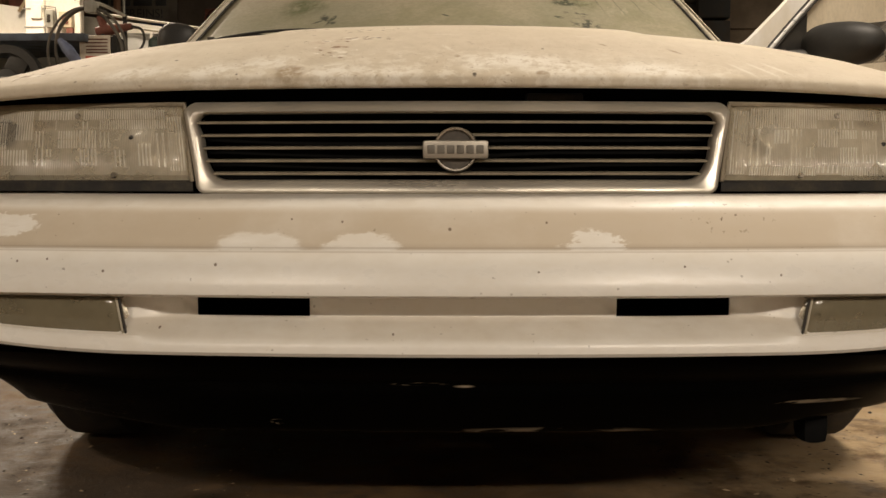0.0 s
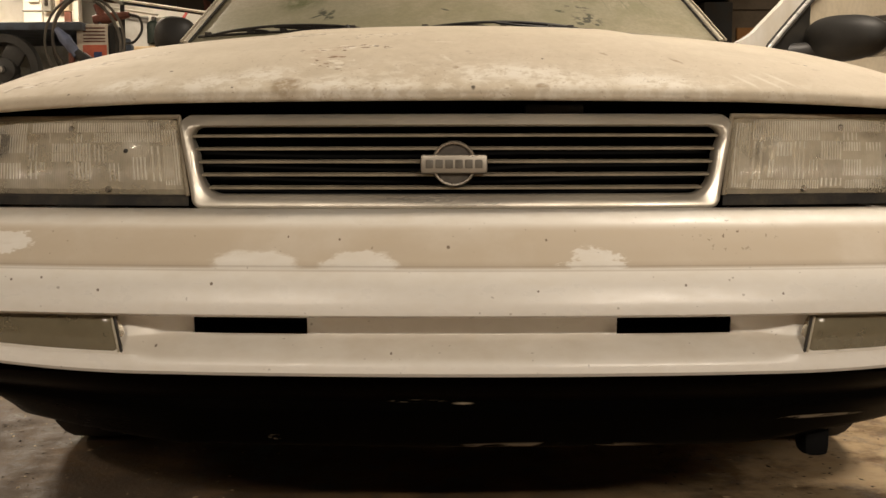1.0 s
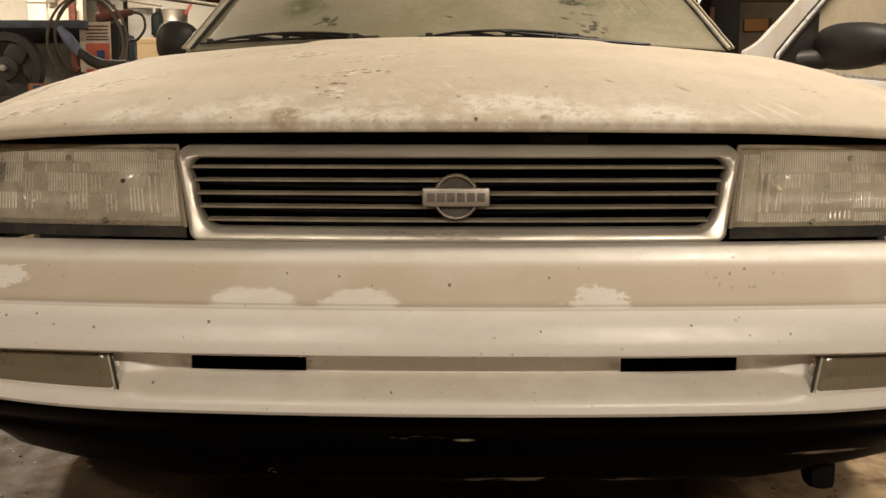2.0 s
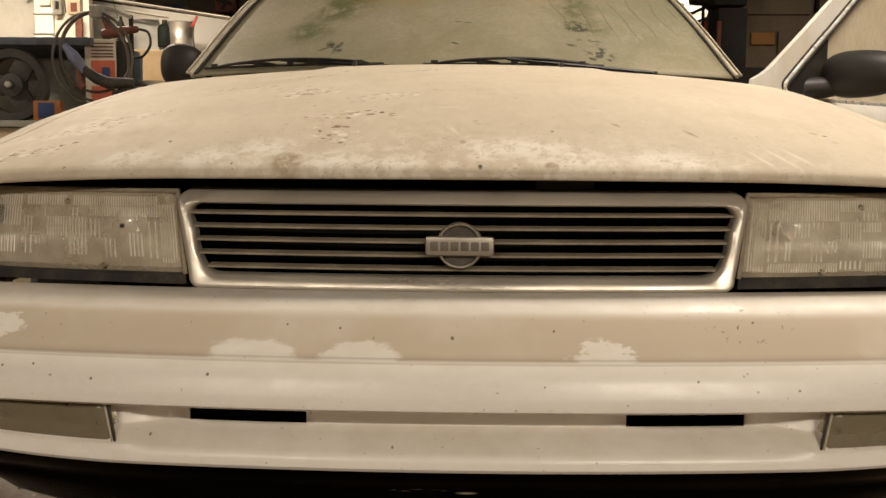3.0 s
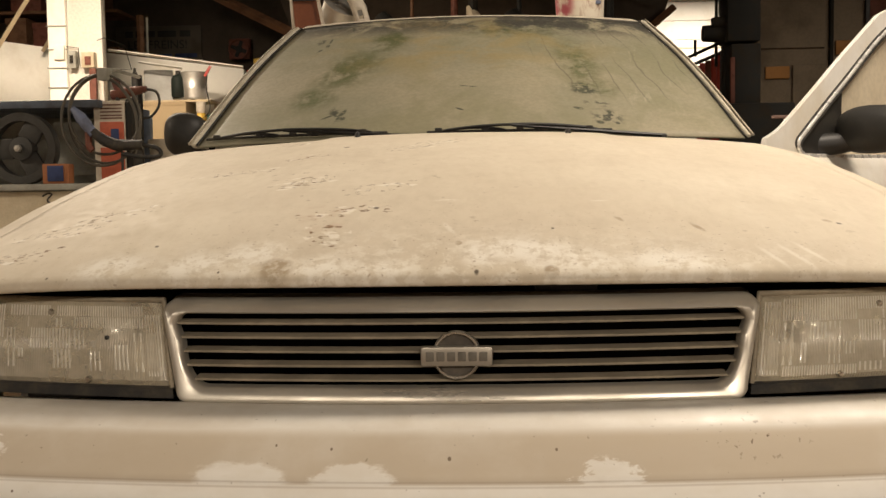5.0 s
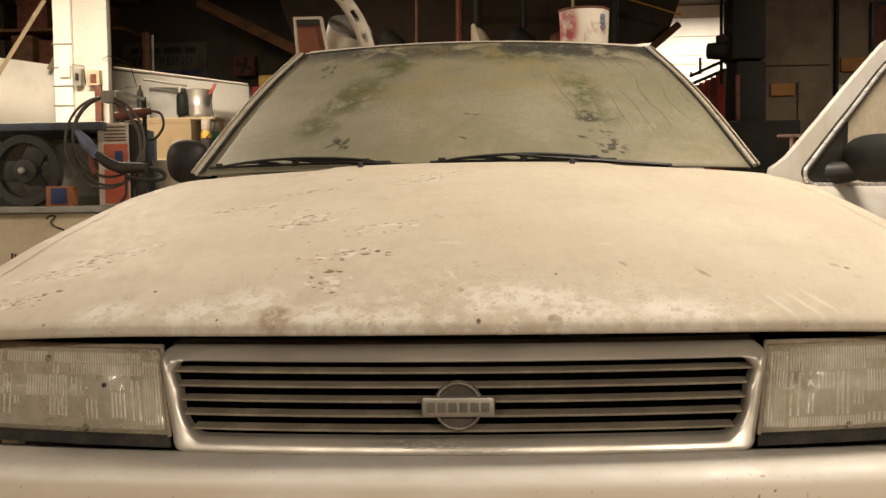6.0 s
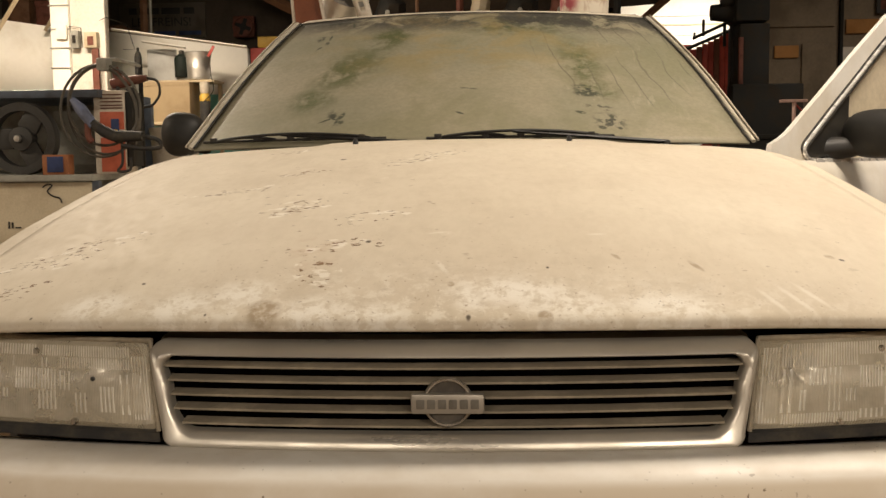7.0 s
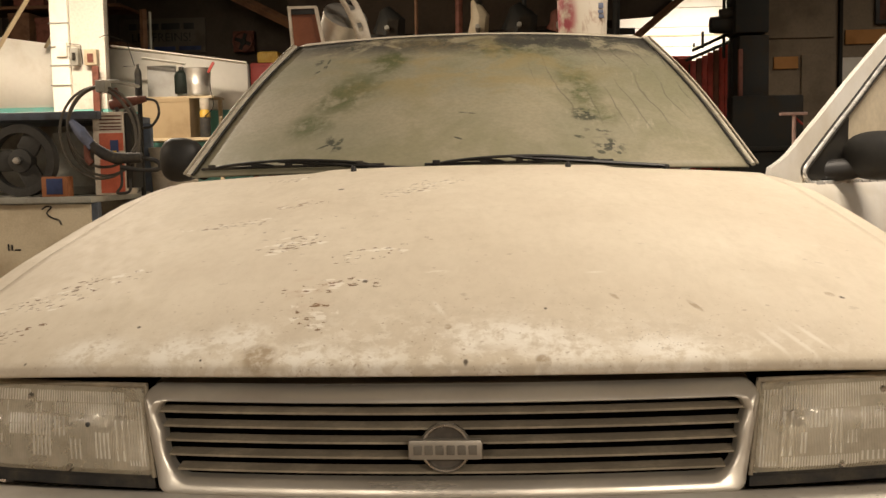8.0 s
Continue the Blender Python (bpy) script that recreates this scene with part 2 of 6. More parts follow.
def windshield_dust():
    """Glass under thick grey-green dust, with clearer smears, drip trails and dark scabs."""
    n = Nodes("dusty_windshield_glass")
    cloud = n.ramp(n.noise(3.0, 5.0, 0.55), 0.3, 0.7)
    color = n.mix(cloud, (0.225, 0.218, 0.150), (0.315, 0.280, 0.195))
    olive = n.ramp(n.noise(4.5, 8.0, 0.66, distort=0.5), 0.46, 0.64, 0.0, 0.55)
    color = n.mix(olive, color, (0.19, 0.185, 0.105))
    wisp = n.math("MULTIPLY", n.spot(0.42, 1.72, 1.1, 0.26, 0.35, 0.4, 0, 0.6), n.ramp(n.noise(9.0, 6.0, 0.62, stretch=(3.2, 0.6, 0.6), distort=0.4), 0.57, 0.66))
    color = n.mix(n.math("MULTIPLY", wisp, 0.5), color, (0.40, 0.36, 0.27))
    fine = n.noise(90.0, 4.0, 0.6)
    color = n.mix(n.ramp(fine, 0.35, 0.7, 0.0, 0.3), color, (0.20, 0.18, 0.13))
    smear = n.any_of([n.spot(x, y, z, a, b, 0.3, turn, 0.8) for x, y, z, a, b, turn in (
        (-0.34, 1.78, 1.12, 0.13, 0.20, -32), (-0.24, 1.96, 1.21, 0.10, 0.16, -32), (-0.42, 1.64, 1.04, 0.10, 0.09, 0), (0.12, 2.02, 1.26, 0.22, 0.10, 0), (0.31, 1.80, 1.13, 0.08, 0.22, 8), (0.35, 1.65, 1.05, 0.08, 0.07, 0))])
    smear = n.math("MULTIPLY", smear, n.ramp(n.noise(11.0, 9.0, 0.70, distort=0.3), 0.37, 0.57))
    color = n.mix(n.math("MULTIPLY", smear, 0.95), color, (0.082, 0.092, 0.034))
    ochre = n.math("MULTIPLY", n.spot(0.10, 1.80, 1.12, 0.20, 0.16, 0.2, 0, 0.9), n.ramp(n.noise(8.0, 4.0, 0.6, stretch=(0.6, 1.5, 1.0)), 0.48, 0.68))
    color = n.mix(n.math("MULTIPLY", ochre, 0.7), color, (0.25, 0.19, 0.085))
    top = n.math("MULTIPLY", n.spot(0.10, 2.20, 1.375, 1.0, 0.28, 0.26, 0, 0.4), n.ramp(n.noise(8.0, 9.0, 0.72, distort=0.5), 0.42, 0.53))
    color = n.mix(n.math("MULTIPLY", top, 0.93), color, (0.045, 0.043, 0.038))
    # drips that wander down from the top edge
    wave = n.add("ShaderNodeTexWave")
    slow = n.add("ShaderNodeMapping")
    n.put(slow.inputs["Vector"], n.where)
    slow.inputs["Scale"].default_value = (1.0, 0.75, 0.75)
    slow.inputs["Rotation"].default_value = (0, 0, radians(-17))
    n.put(wave.inputs["Vector"], slow.outputs[0])
    for key, value in (("Scale", 5.2), ("Distortion", 3.6), ("Detail", 2.5), ("Detail Scale", 1.1), ("Detail Roughness", 0.55)):
        wave.inputs[key].default_value = value
    thin = n.ramp(wave.outputs["Fac"], 0.975, 0.999)
    patchy = n.ramp(n.noise(5.0, 3.0, 0.6), 0.35, 0.55)
    trails = n.math("MULTIPLY", n.math("MULTIPLY", n.spot(0.42, 1.90, 1.2, 0.28, 0.42, 0.4, 0, 0.3), thin), patchy)
    color = n.mix(n.math("MULTIPLY", trails, 0.6), color, (0.095, 0.092, 0.062))
    warm = n.math("MULTIPLY", n.spot(-0.02, 1.93, 1.2, 0.62, 0.36, 0.36, 0, 0.8), n.ramp(n.noise(5.5, 7.0, 0.68, distort=0.3), 0.46, 0.62))
    color = n.mix(n.math("MULTIPLY", warm, 0.7), color, (0.29, 0.225, 0.105))
    scabs = n.any_of([n.spot(x, y, z, a, b, 0.2, turn, 0.8) for x, y, z, a, b, turn in (
        (-0.35, 1.53, 0.98, 0.022, 0.05, 10), (-0.45, 2.03, 1.25, 0.02, 0.04, -40), (0.31, 1.645, 1.04, 0.05, 0.035, 0), (0.36, 1.50, 0.965, 0.06, 0.05, 0), (0.34, 1.56, 0.99, 0.05, 0.02, 0), (-0.41, 2.13, 1.30, 0.07, 0.03, 0))])
    scabs = n.math("MULTIPLY", scabs, n.ramp(n.noise(42.0, 4.0, 0.55), 0.50, 0.58))
    color = n.mix(n.math("MULTIPLY", scabs, 0.92), color, (0.035, 0.038, 0.028))
    marks = n.any_of([n.spot(x, y, z, a, b, 0.05, turn, 0.5) for x, y, z, a, b, turn in (
        (-0.452, 1.955, 1.205, 0.016, 0.006, 52), (-0.431, 1.985, 1.223, 0.008, 0.018, 0), (-0.426, 2.020, 1.245, 0.005, 0.026, -8), (-0.364, 2.096, 1.288, 0.006, 0.028, 8), (-0.329, 1.532, 0.987, 0.010, 0.022, -25),
        (-0.331, 1.504, 0.971, 0.016, 0.014, 0), (-0.362, 1.525, 0.978, 0.034, 0.005, 22), (0.313, 1.623, 1.043, 0.045, 0.022, 8), (0.288, 1.527, 0.989, 0.018, 0.008, -12), (0.366, 1.523, 0.977, 0.008, 0.012, 0),
        (0.337, 1.469, 0.949, 0.014, 0.010, 0), (0.382, 1.475, 0.95, 0.008, 0.008, 0), (-0.021, 1.503, 0.992, 0.016, 0.005, -30), (0.0, 1.62, 1.06, 0.03, 0.004, -10))])
    marks = n.math("MULTIPLY", marks, n.ramp(n.noise(70.0, 4.0, 0.6), 0.36, 0.50))
    color = n.mix(n.math("MULTIPLY", marks, 0.9), color, (0.04, 0.045, 0.028))
    n.bump(fine, 0.08, 0.001)
    return n.finish(color, n.ramp(fine, 0.3, 0.7, 0.50, 0.64), 0.0, Specular_IOR_Level=0.35)


def concrete():
    n = Nodes("dirty_concrete")
    large = n.ramp(n.noise(1.7, 7.0, 0.65), 0.38, 0.64)
    mid = n.noise(13.0, 9.0, 0.74)
    fine = n.noise(120.0, 4.0, 0.65)
    color = n.mix(large, (0.155, 0.090, 0.036), (0.055, 0.030, 0.012))
    color = n.mix(n.ramp(mid, 0.46, 0.62, 0.0, 0.8), color, (0.055, 0.038, 0.026))
    # bare sand on the right, its colour lightened for light falling there
    lit_sand = n.math("MULTIPLY", n.spot(1.10, 0.80, 0.0, 1.2, 1.1, 1.0, 0, 0.85), n.ramp(n.noise(5.0, 7.0, 0.68), 0.36, 0.56))
    color = n.mix(n.math("MULTIPLY", lit_sand, 0.9), color, (0.47, 0.345, 0.20))
    # darker blotches on the left, under the car's nose
    dark_left = n.math("MULTIPLY", n.spot(-0.75, 0.75, 0.0, 0.75, 0.6, 1.0, 0, 0.6), n.ramp(n.noise(4.0, 7.0, 0.68), 0.34, 0.56))
    color = n.mix(n.math("MULTIPLY", dark_left, 0.7), color, (0.05, 0.034, 0.02))
    color = n.mix(n.ramp(fine, 0.6, 0.75, 0.0, 0.5), color, (0.34, 0.225, 0.115))
    n.bump(n.math("ADD", mid, n.math("MULTIPLY", fine, 0.5)), 0.5, 0.006)
    return n.finish(color, n.ramp(mid, 0.3, 0.7, 0.85, 0.5))


def brushed(name, base, dirt, rough, metal=0.95):
    n = Nodes(name)
    streak = n.noise(30.0, 5.0, 0.6, stretch=(0.15, 1, 1))
    cloud = n.ramp(n.noise(11.0, 5.0, 0.6), 0.35, 0.7)
    n.bump(streak, 0.05, 0.0006)
    return n.finish(n.mix(n.math("MULTIPLY", cloud, 0.6), base, dirt), n.ramp(streak, 0.3, 0.7, rough, rough + 0.16), n.ramp(cloud, 0, 1, metal, metal * 0.6))


def lens_glass(name, tint, clear, ribs=0.0):
    """Moulded glass under grime: part clear, part dusty, glossy on top."""
    n = Nodes(name)
    grime = n.ramp(n.noise(14.0, 5.0, 0.6), 0.3, 0.75, 1.0 - clear, 1.25 - clear)
    if ribs:
        wave = n.add("ShaderNodeTexWave")
        n.put(wave.inputs["Vector"], n.where)
        wave.inputs["Scale"].default_value = ribs
        n.bump(wave.outputs["Fac"], 0.5, 0.0012)
    see = n.add("ShaderNodeBsdfTransparent")
    see.inputs[0].default_value = (0.93, 0.92, 0.86, 1)
    out = n.add("ShaderNodeMixShader")
    n.finish(tint, n.ramp(n.noise(60.0, 3.0, 0.6), 0.3, 0.7, 0.07, 0.18))
    n.put(out.inputs[0], grime)
    n.tree.links.new(see.outputs[0], out.inputs[1])
    n.tree.links.new(n.shader.outputs[0], out.inputs[2])
    n.tree.links.new(out.outputs[0], n.tree.nodes["Material Output"].inputs["Surface"])
    return n.material


HOOD, BUMPER, SHIELD, FLOOR = hood_paint(), bumper_paint(), windshield_dust(), concrete()
BODY = stained("aged_white_car_paint", PAINT, FILM, 4.0, 0.32, low=0.35, high=0.75, fine=60, bump=0.02, depth=0.0006, grit=0.10)
BADGE = brushed("dusty_badge_metal", (0.40, 0.37, 0.32), (0.27, 0.24, 0.19), 0.32, 0.7)
ROOF = stained("dusty_roof_paint", (0.60, 0.535, 0.425), (0.43, 0.37, 0.28), 7, 0.6, low=0.4, high=0.7, fine=80, bump=0.05, depth=0.001, grit=0.3)
PILLAR = stained("dusty_pillar_paint", (0.50, 0.455, 0.36), (0.30, 0.265, 0.19), 9, 0.5, fine=90)
CHROME = brushed("dull_chrome", (0.54, 0.51, 0.455), (0.37, 0.335, 0.27), 0.17, 0.95)
SATIN = brushed("dusty_satin_chrome", (0.64, 0.60, 0.525), (0.46, 0.42, 0.345), 0.27, 0.66)
BRIGHT = brushed("bright_trim", (0.80, 0.79, 0.76), (0.55, 0.51, 0.45), 0.2, 0.5)
SLAT = stained("dusty_grey_plastic", (0.235, 0.20, 0.145), (0.34, 0.29, 0.21), 18, 0.7, fine=160)
BLACK = stained("black_plastic", (0.016, 0.015, 0.014), (0.04, 0.034, 0.027), 10, 0.5, low=0.5, high=0.75)


def apron_plastic():
    """Black plastic with pale scrapes along its lower edge."""
    n = Nodes("black_scuffed_plastic")
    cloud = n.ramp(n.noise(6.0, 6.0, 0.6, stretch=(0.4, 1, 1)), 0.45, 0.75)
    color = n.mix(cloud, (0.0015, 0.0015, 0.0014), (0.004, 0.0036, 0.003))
    scrape = n.any_of([n.spot(x, 0.16, z, a, 0.15, b, 0, 0.5) for x, z, a, b in ((0.13, 0.1955, 0.17, 0.010), (-0.05, 0.2795, 0.05, 0.004), (0.50, 0.243, 0.08, 0.004), (0.01, 0.276, 0.02, 0.003), (-0.25, 0.212, 0.012, 0.006))])
    scrape = n.math("MULTIPLY", scrape, n.ramp(n.noise(50.0, 5.0, 0.65, stretch=(0.25, 1, 1), distort=0.5), 0.45, 0.53))
    color = n.mix(n.math("MULTIPLY", scrape, 0.9), color, (0.32, 0.27, 0.20))
    n.bump(n.noise(70.0, 4.0, 0.6, stretch=(0.4, 1, 1)), 0.1, 0.001)
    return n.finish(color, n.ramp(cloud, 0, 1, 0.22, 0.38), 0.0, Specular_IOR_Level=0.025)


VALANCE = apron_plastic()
RUBBER = stained("old_rubber", (0.022, 0.021, 0.02), (0.07, 0.06, 0.045), 22, 0.75)
# shade of hollows and the underside, put into one near-black colour
SHADE_BLACK = stained("shade_black", (0.006, 0.006, 0.006), (0.004, 0.004, 0.004), 9, 0.9, spec=0.08)
MIRROR_BLACK = stained("dusty_black_mirror_shell", (0.016, 0.015, 0.013), (0.05, 0.043, 0.031), 8, 0.58, low=0.4, high=0.75)
HEAD_LENS = lens_glass("grimy_headlight_glass", (0.68, 0.62, 0.51), 0.70, 90.0)
# ribs paler than the lens: their bright glints are put into the tint
RIB = lens_glass("moulded_glint_rib", (0.90, 0.86, 0.77), 0.66, 90.0)
SIDE_LENS = lens_glass("grimy_lamp_glass", (0.19, 0.165, 0.11), 0.34)
REFLECTOR = stained("tarnished_reflector", (0.74, 0.69, 0.58), (0.52, 0.47, 0.37), 12, 0.24, 0.75, fine=40, bump=0.12)
DOOR_GLASS = stained("dusty_door_glass", (0.68, 0.60, 0.455), (0.56, 0.485, 0.35), 3, 0.28, fine=60, bump=0.03)
SEAT = plain("dark_cloth", (0.05, 0.05, 0.055), 0.9)
IRON = stained("dull_cast_iron", (0.05, 0.049, 0.045), (0.03, 0.027, 0.022), 8, 0.5)
STEEL_BLUE = stained("blue_grey_steel", (0.10, 0.125, 0.165), (0.06, 0.06, 0.065), 7, 0.5)
GREY_STEEL = stained("worn_grey_steel", (0.35, 0.345, 0.30), (0.20, 0.185, 0.15), 6, 0.55)
WHITE_WALL = stained("yellowed_white_wall_paint", (0.85, 0.82, 0.74), (0.62, 0.55, 0.43), 1.8, 0.75, low=0.5, high=0.8, fine=25, bump=0.15, depth=0.003, grit=0.08)
COLUMN_PAINT = stained("chipped_white_column_paint", (0.74, 0.70, 0.62), (0.54, 0.47, 0.36), 3.5, 0.6, low=0.5, high=0.8, fine=50, bump=0.3, depth=0.004)
TURQUOISE = stained("turquoise_wall_paint", (0.16, 0.47, 0.42), (0.22, 0.38, 0.33), 3, 0.6)
CREAM_PANEL = stained("scuffed_cream_board", (0.60, 0.52, 0.37), (0.38, 0.30, 0.19), 4, 0.6, low=0.4, high=0.75)
CARDBOARD = stained("brown_cardboard", (0.36, 0.27, 0.155), (0.29, 0.21, 0.12), 5, 0.85)
WOOD = stained("pale_lumber", (0.52, 0.42, 0.27), (0.38, 0.29, 0.18), 8, 0.75, stretch=(1, 1, 0.1))
BROWN_WOOD = stained("brown_lumber", (0.15, 0.072, 0.032), (0.09, 0.042, 0.02), 8, 0.7)
RUST = stained("rusty_red_steel", (0.16, 0.05, 0.03), (0.09, 0.035, 0.02), 14, 0.7)
RED = stained("red_paint", (0.42, 0.045, 0.03), (0.25, 0.03, 0.02), 8, 0.5)
ORANGE_RED = stained("orange_red_print", (0.52, 0.12, 0.06), (0.40, 0.085, 0.045), 12, 0.6)
LABEL_WHITE = stained("soiled_white_print", (0.62, 0.56, 0.46), (0.45, 0.37, 0.28), 14, 0.6)
ORANGE = stained("orange_wall_stripe", (0.48, 0.22, 0.05), (0.36, 0.16, 0.04), 5, 0.6)
TIN = brushed("crinkled_tin", (0.70, 0.68, 0.63), (0.45, 0.40, 0.33), 0.32)
DARK_WALL = stained("grimy_brown_wall", (0.085, 0.066, 0.048), (0.045, 0.034, 0.025), 1.2, 0.85, fine=30)
DARK_STEEL = stained("grimy_dark_steel", (0.02, 0.02, 0.018), (0.035, 0.027, 0.018), 5, 0.6, spec=0.2)
GREEN_STEEL = stained("dark_green_machine_paint", (0.014, 0.020, 0.016), (0.012, 0.012, 0.010), 5, 0.6, spec=0.15)
GREY_WALL = stained("grey_wall_panel", (0.26, 0.205, 0.14), (0.16, 0.125, 0.085), 1.5, 0.7, fine=30)
CEILING = stained("sooty_ceiling", (0.10, 0.083, 0.062), (0.05, 0.04, 0.03), 1.3, 0.9, fine=25)
BLUE = stained("dark_blue_print", (0.025, 0.045, 0.14), (0.02, 0.03, 0.08), 9, 0.6)
PINK = stained("faded_pink_enamel", (0.76, 0.52, 0.45), (0.60, 0.38, 0.32), 12, 0.55)
YELLOW = stained("yellow_plastic", (0.60, 0.38, 0.05), (0.45, 0.27, 0.04), 12, 0.5)
HOSE = stained("grey_cable_rubber", (0.085, 0.075, 0.06), (0.14, 0.12, 0.09), 20, 0.6)
BLUE_GREY = stained("blue_grey_plastic", (0.16, 0.19, 0.29), (0.10, 0.11, 0.15), 12, 0.5)
MAROON = stained("red_brown_panel", (0.20, 0.062, 0.024), (0.15, 0.045, 0.018), 5, 0.45)
LAMP_GLOW = Nodes("lit_tube")
LAMP_GLOW = LAMP_GLOW.finish((0.9, 0.85, 0.7), 0.4, 0.0, Emission_Color=(1.0, 0.80, 0.54), Emission_Strength=3.0)


def bucket_skin():
    n = Nodes("paint_streaked_bucket")
    runs = n.ramp(n.noise(12.0, 7.0, 0.68, stretch=(1, 1, 0.3), distort=0.5), 0.55, 0.66, 0.0, 0.7)
    left = n.spot(-0.07, -0.05, 0.06, 0.06, 0.12, 0.12, 0, 0.6)
    color = n.mix(runs, (0.74, 0.68, 0.58), (0.34, 0.17, 0.10))
    color = n.mix(n.math("MULTIPLY", left, n.ramp(n.noise(18.0, 4.0, 0.6), 0.35, 0.55)), color, (0.46, 0.10, 0.13))
    return n.finish(color, 0.55)


BUCKET = bucket_skin()

# ---- mesh helpers ----
BASES = {}


def plan(x, y):
    """The garage stands a little askew to the car: x on its own axes to x beside the car."""
    return 1.043 * x + 0.0554 * y + 0.0014 * x * y + 0.005


def thing(name, label, category, x=0.0, y=0.0, z=0.0, group="", kind="", turn=0.0, askew=True):
    ob = new(name)
    ob.empty_display_size = 0.1
    ob.matrix_basis = pose(plan(x, y) if askew else x, y, z, 0, 0, turn)
    BASES[ob] = Vector((x, y, z))
    return tagged(ob, label, category, group, kind)


def part(name, bm, material, parent=None, label="", smooth=True, solid=0.0, move=None, sharp=38):
    """Links bm, drawn in the place's own coordinates, as one mesh under a thing or a part."""
    if parent is not None and BASES[parent].length > 0:
        bmesh.ops.translate(bm, verts=bm.verts, vec=-BASES[parent])
    if move is not None:
        bmesh.ops.transform(bm, verts=bm.verts, matrix=move)
    bmesh.ops.recalc_face_normals(bm, faces=bm.faces)
    me = bpy.data.meshes.new(name)
    bm.to_mesh(me)
    bm.free()
    me.materials.append(material)
    if smooth:
        me.shade_smooth()
        me.set_sharp_from_angle(angle=radians(sharp))
    ob = new(name, me)
    if parent is not None:
        ob.parent = parent
        BASES[ob] = BASES[parent]
    if label:
        ob["label"] = label
    if solid:
        m = ob.modifiers.new("thickness", "SOLIDIFY")
        m.thickness, m.offset = solid, -1
    return ob


def sheet(rows, cols, f, skip=None, closed=False, bm=None):
    """A grid of rows x cols points f(i, j); skip(i, j) leaves a face out."""
    bm = bm or bmesh.new()
    v = [[bm.verts.new(f(i, j)) for j in range(cols)] for i in range(rows)]
    for i in range(rows - 1):
        for j in range(cols if closed else cols - 1):
            if skip is None or not skip(i, j):
                k = (j + 1) % cols
                bm.faces.new((v[i][j], v[i][k], v[i + 1][k], v[i + 1][j]))
    return bm


def box(x0, x1, y0, y1, z0, z1, bevel=0.004, bm=None, matrix=None):
    """A box with softened edges."""
    bm = bm or bmesh.new()
    m = Matrix.Translation(((x0 + x1) / 2, (y0 + y1) / 2, (z0 + z1) / 2)) @ Matrix.Diagonal((x1 - x0, y1 - y0, z1 - z0, 1))
    made = bmesh.ops.create_cube(bm, size=1.0, matrix=(matrix @ m) if matrix else m)["verts"]
    if bevel:
        edges = list({e for v in made for e in v.link_edges})
        bmesh.ops.bevel(bm, geom=edges, offset=min(bevel, 0.45 * min(abs(x1 - x0), abs(y1 - y0), abs(z1 - z0))), segments=2, affect="EDGES", profile=0.6)
    return bm


def lathe(profile, origin=(0, 0, 0), turn=None, steps=28, bm=None):
    """A body of revolution round z: profile of (radius, height)."""
    turn = turn or Matrix()
    o = Vector(origin)

    def at(i, j):
        r, h = profile[i]
        a = 2 * math.pi * j / steps
        return o + turn.to_3x3() @ Vector((r * math.cos(a), r * math.sin(a), h))
    return sheet(len(profile), steps, at, closed=True, bm=bm)


def tube(points, radius, steps=10, bm=None, closed=False, flat=1.0):
    """A round bar along points; radius may be a list; flat squeezes it upward."""
    pts = [Vector(p) for p in points]
    n = len(pts)
    radii = radius if isinstance(radius, (list, tuple)) else [radius] * n
    bm = bm or bmesh.new()
    rings, side = [], None
    for i, p in enumerate(pts):
        a = pts[(i - 1) % n] if closed or i > 0 else p
        b = pts[(i + 1) % n] if closed or i < n - 1 else p
        way = (b - a).normalized()
        if side is None:
            side = way.cross(Vector((0, 0, 1)))
            side = side.normalized() if side.length > 0.05 else Vector((1, 0, 0))
        side = (side - way * side.dot(way)).normalized()
        up = side.cross(way)
        rings.append([bm.verts.new(p + radii[i] * (side * math.cos(t) + up * flat * math.sin(t))) for t in (2 * math.pi * k / steps for k in range(steps))])
    for i in range(n if closed else n - 1):
        r, s = rings[i], rings[(i + 1) % n]
        for k in range(steps):
            bm.faces.new((r[k], r[(k + 1) % steps], s[(k + 1) % steps], s[k]))
    if not closed:
        bm.faces.new(rings[0])
        bm.faces.new(rings[-1][::-1])
    return bm


def arc(cx, cz, y, r, a0, a1, n, squash=1.0):
    return [(cx + r * math.cos(radians(a0 + (a1 - a0) * k / n)), y, cz + squash * r * math.sin(radians(a0 + (a1 - a0) * k / n))) for k in range(n + 1)]


def smooth_line(points, n):
    """Catmull-Rom through the points."""
    p = [Vector(q) for q in points]
    p = [2 * p[0] - p[1], *p, 2 * p[-1] - p[-2]]
    out = []
    for i in range(1, len(p) - 2):
        for k in range(n):
            t = k / n
            out.append(0.5 * (2 * p[i] + (p[i + 1] - p[i - 1]) * t + (2 * p[i - 1] - 5 * p[i] + 4 * p[i + 1] - p[i + 2]) * t * t + (3 * p[i] - p[i - 1] - 3 * p[i + 1] + p[i + 2]) * t ** 3))
    return [tuple(v) for v in (*out, p[-2])]


def lerp(x, xs, ys):
    return float(np.interp(x, xs, ys))

# ---- the car: its nose at the origin, standing along +y ----
car = thing("car", "dusty white old sedan, driver door open, parked in a garage", "car", turn=0.6, askew=False)

HOOD_S = [0, 0.015, 0.03, 0.07, 0.15, 0.3, 0.5, 0.75, 1.0, 1.2, 1.5]
HOOD_Z = [0.688, 0.697, 0.704, 0.722, 0.751, 0.790, 0.825, 0.861, 0.893, 0.915, 0.940]


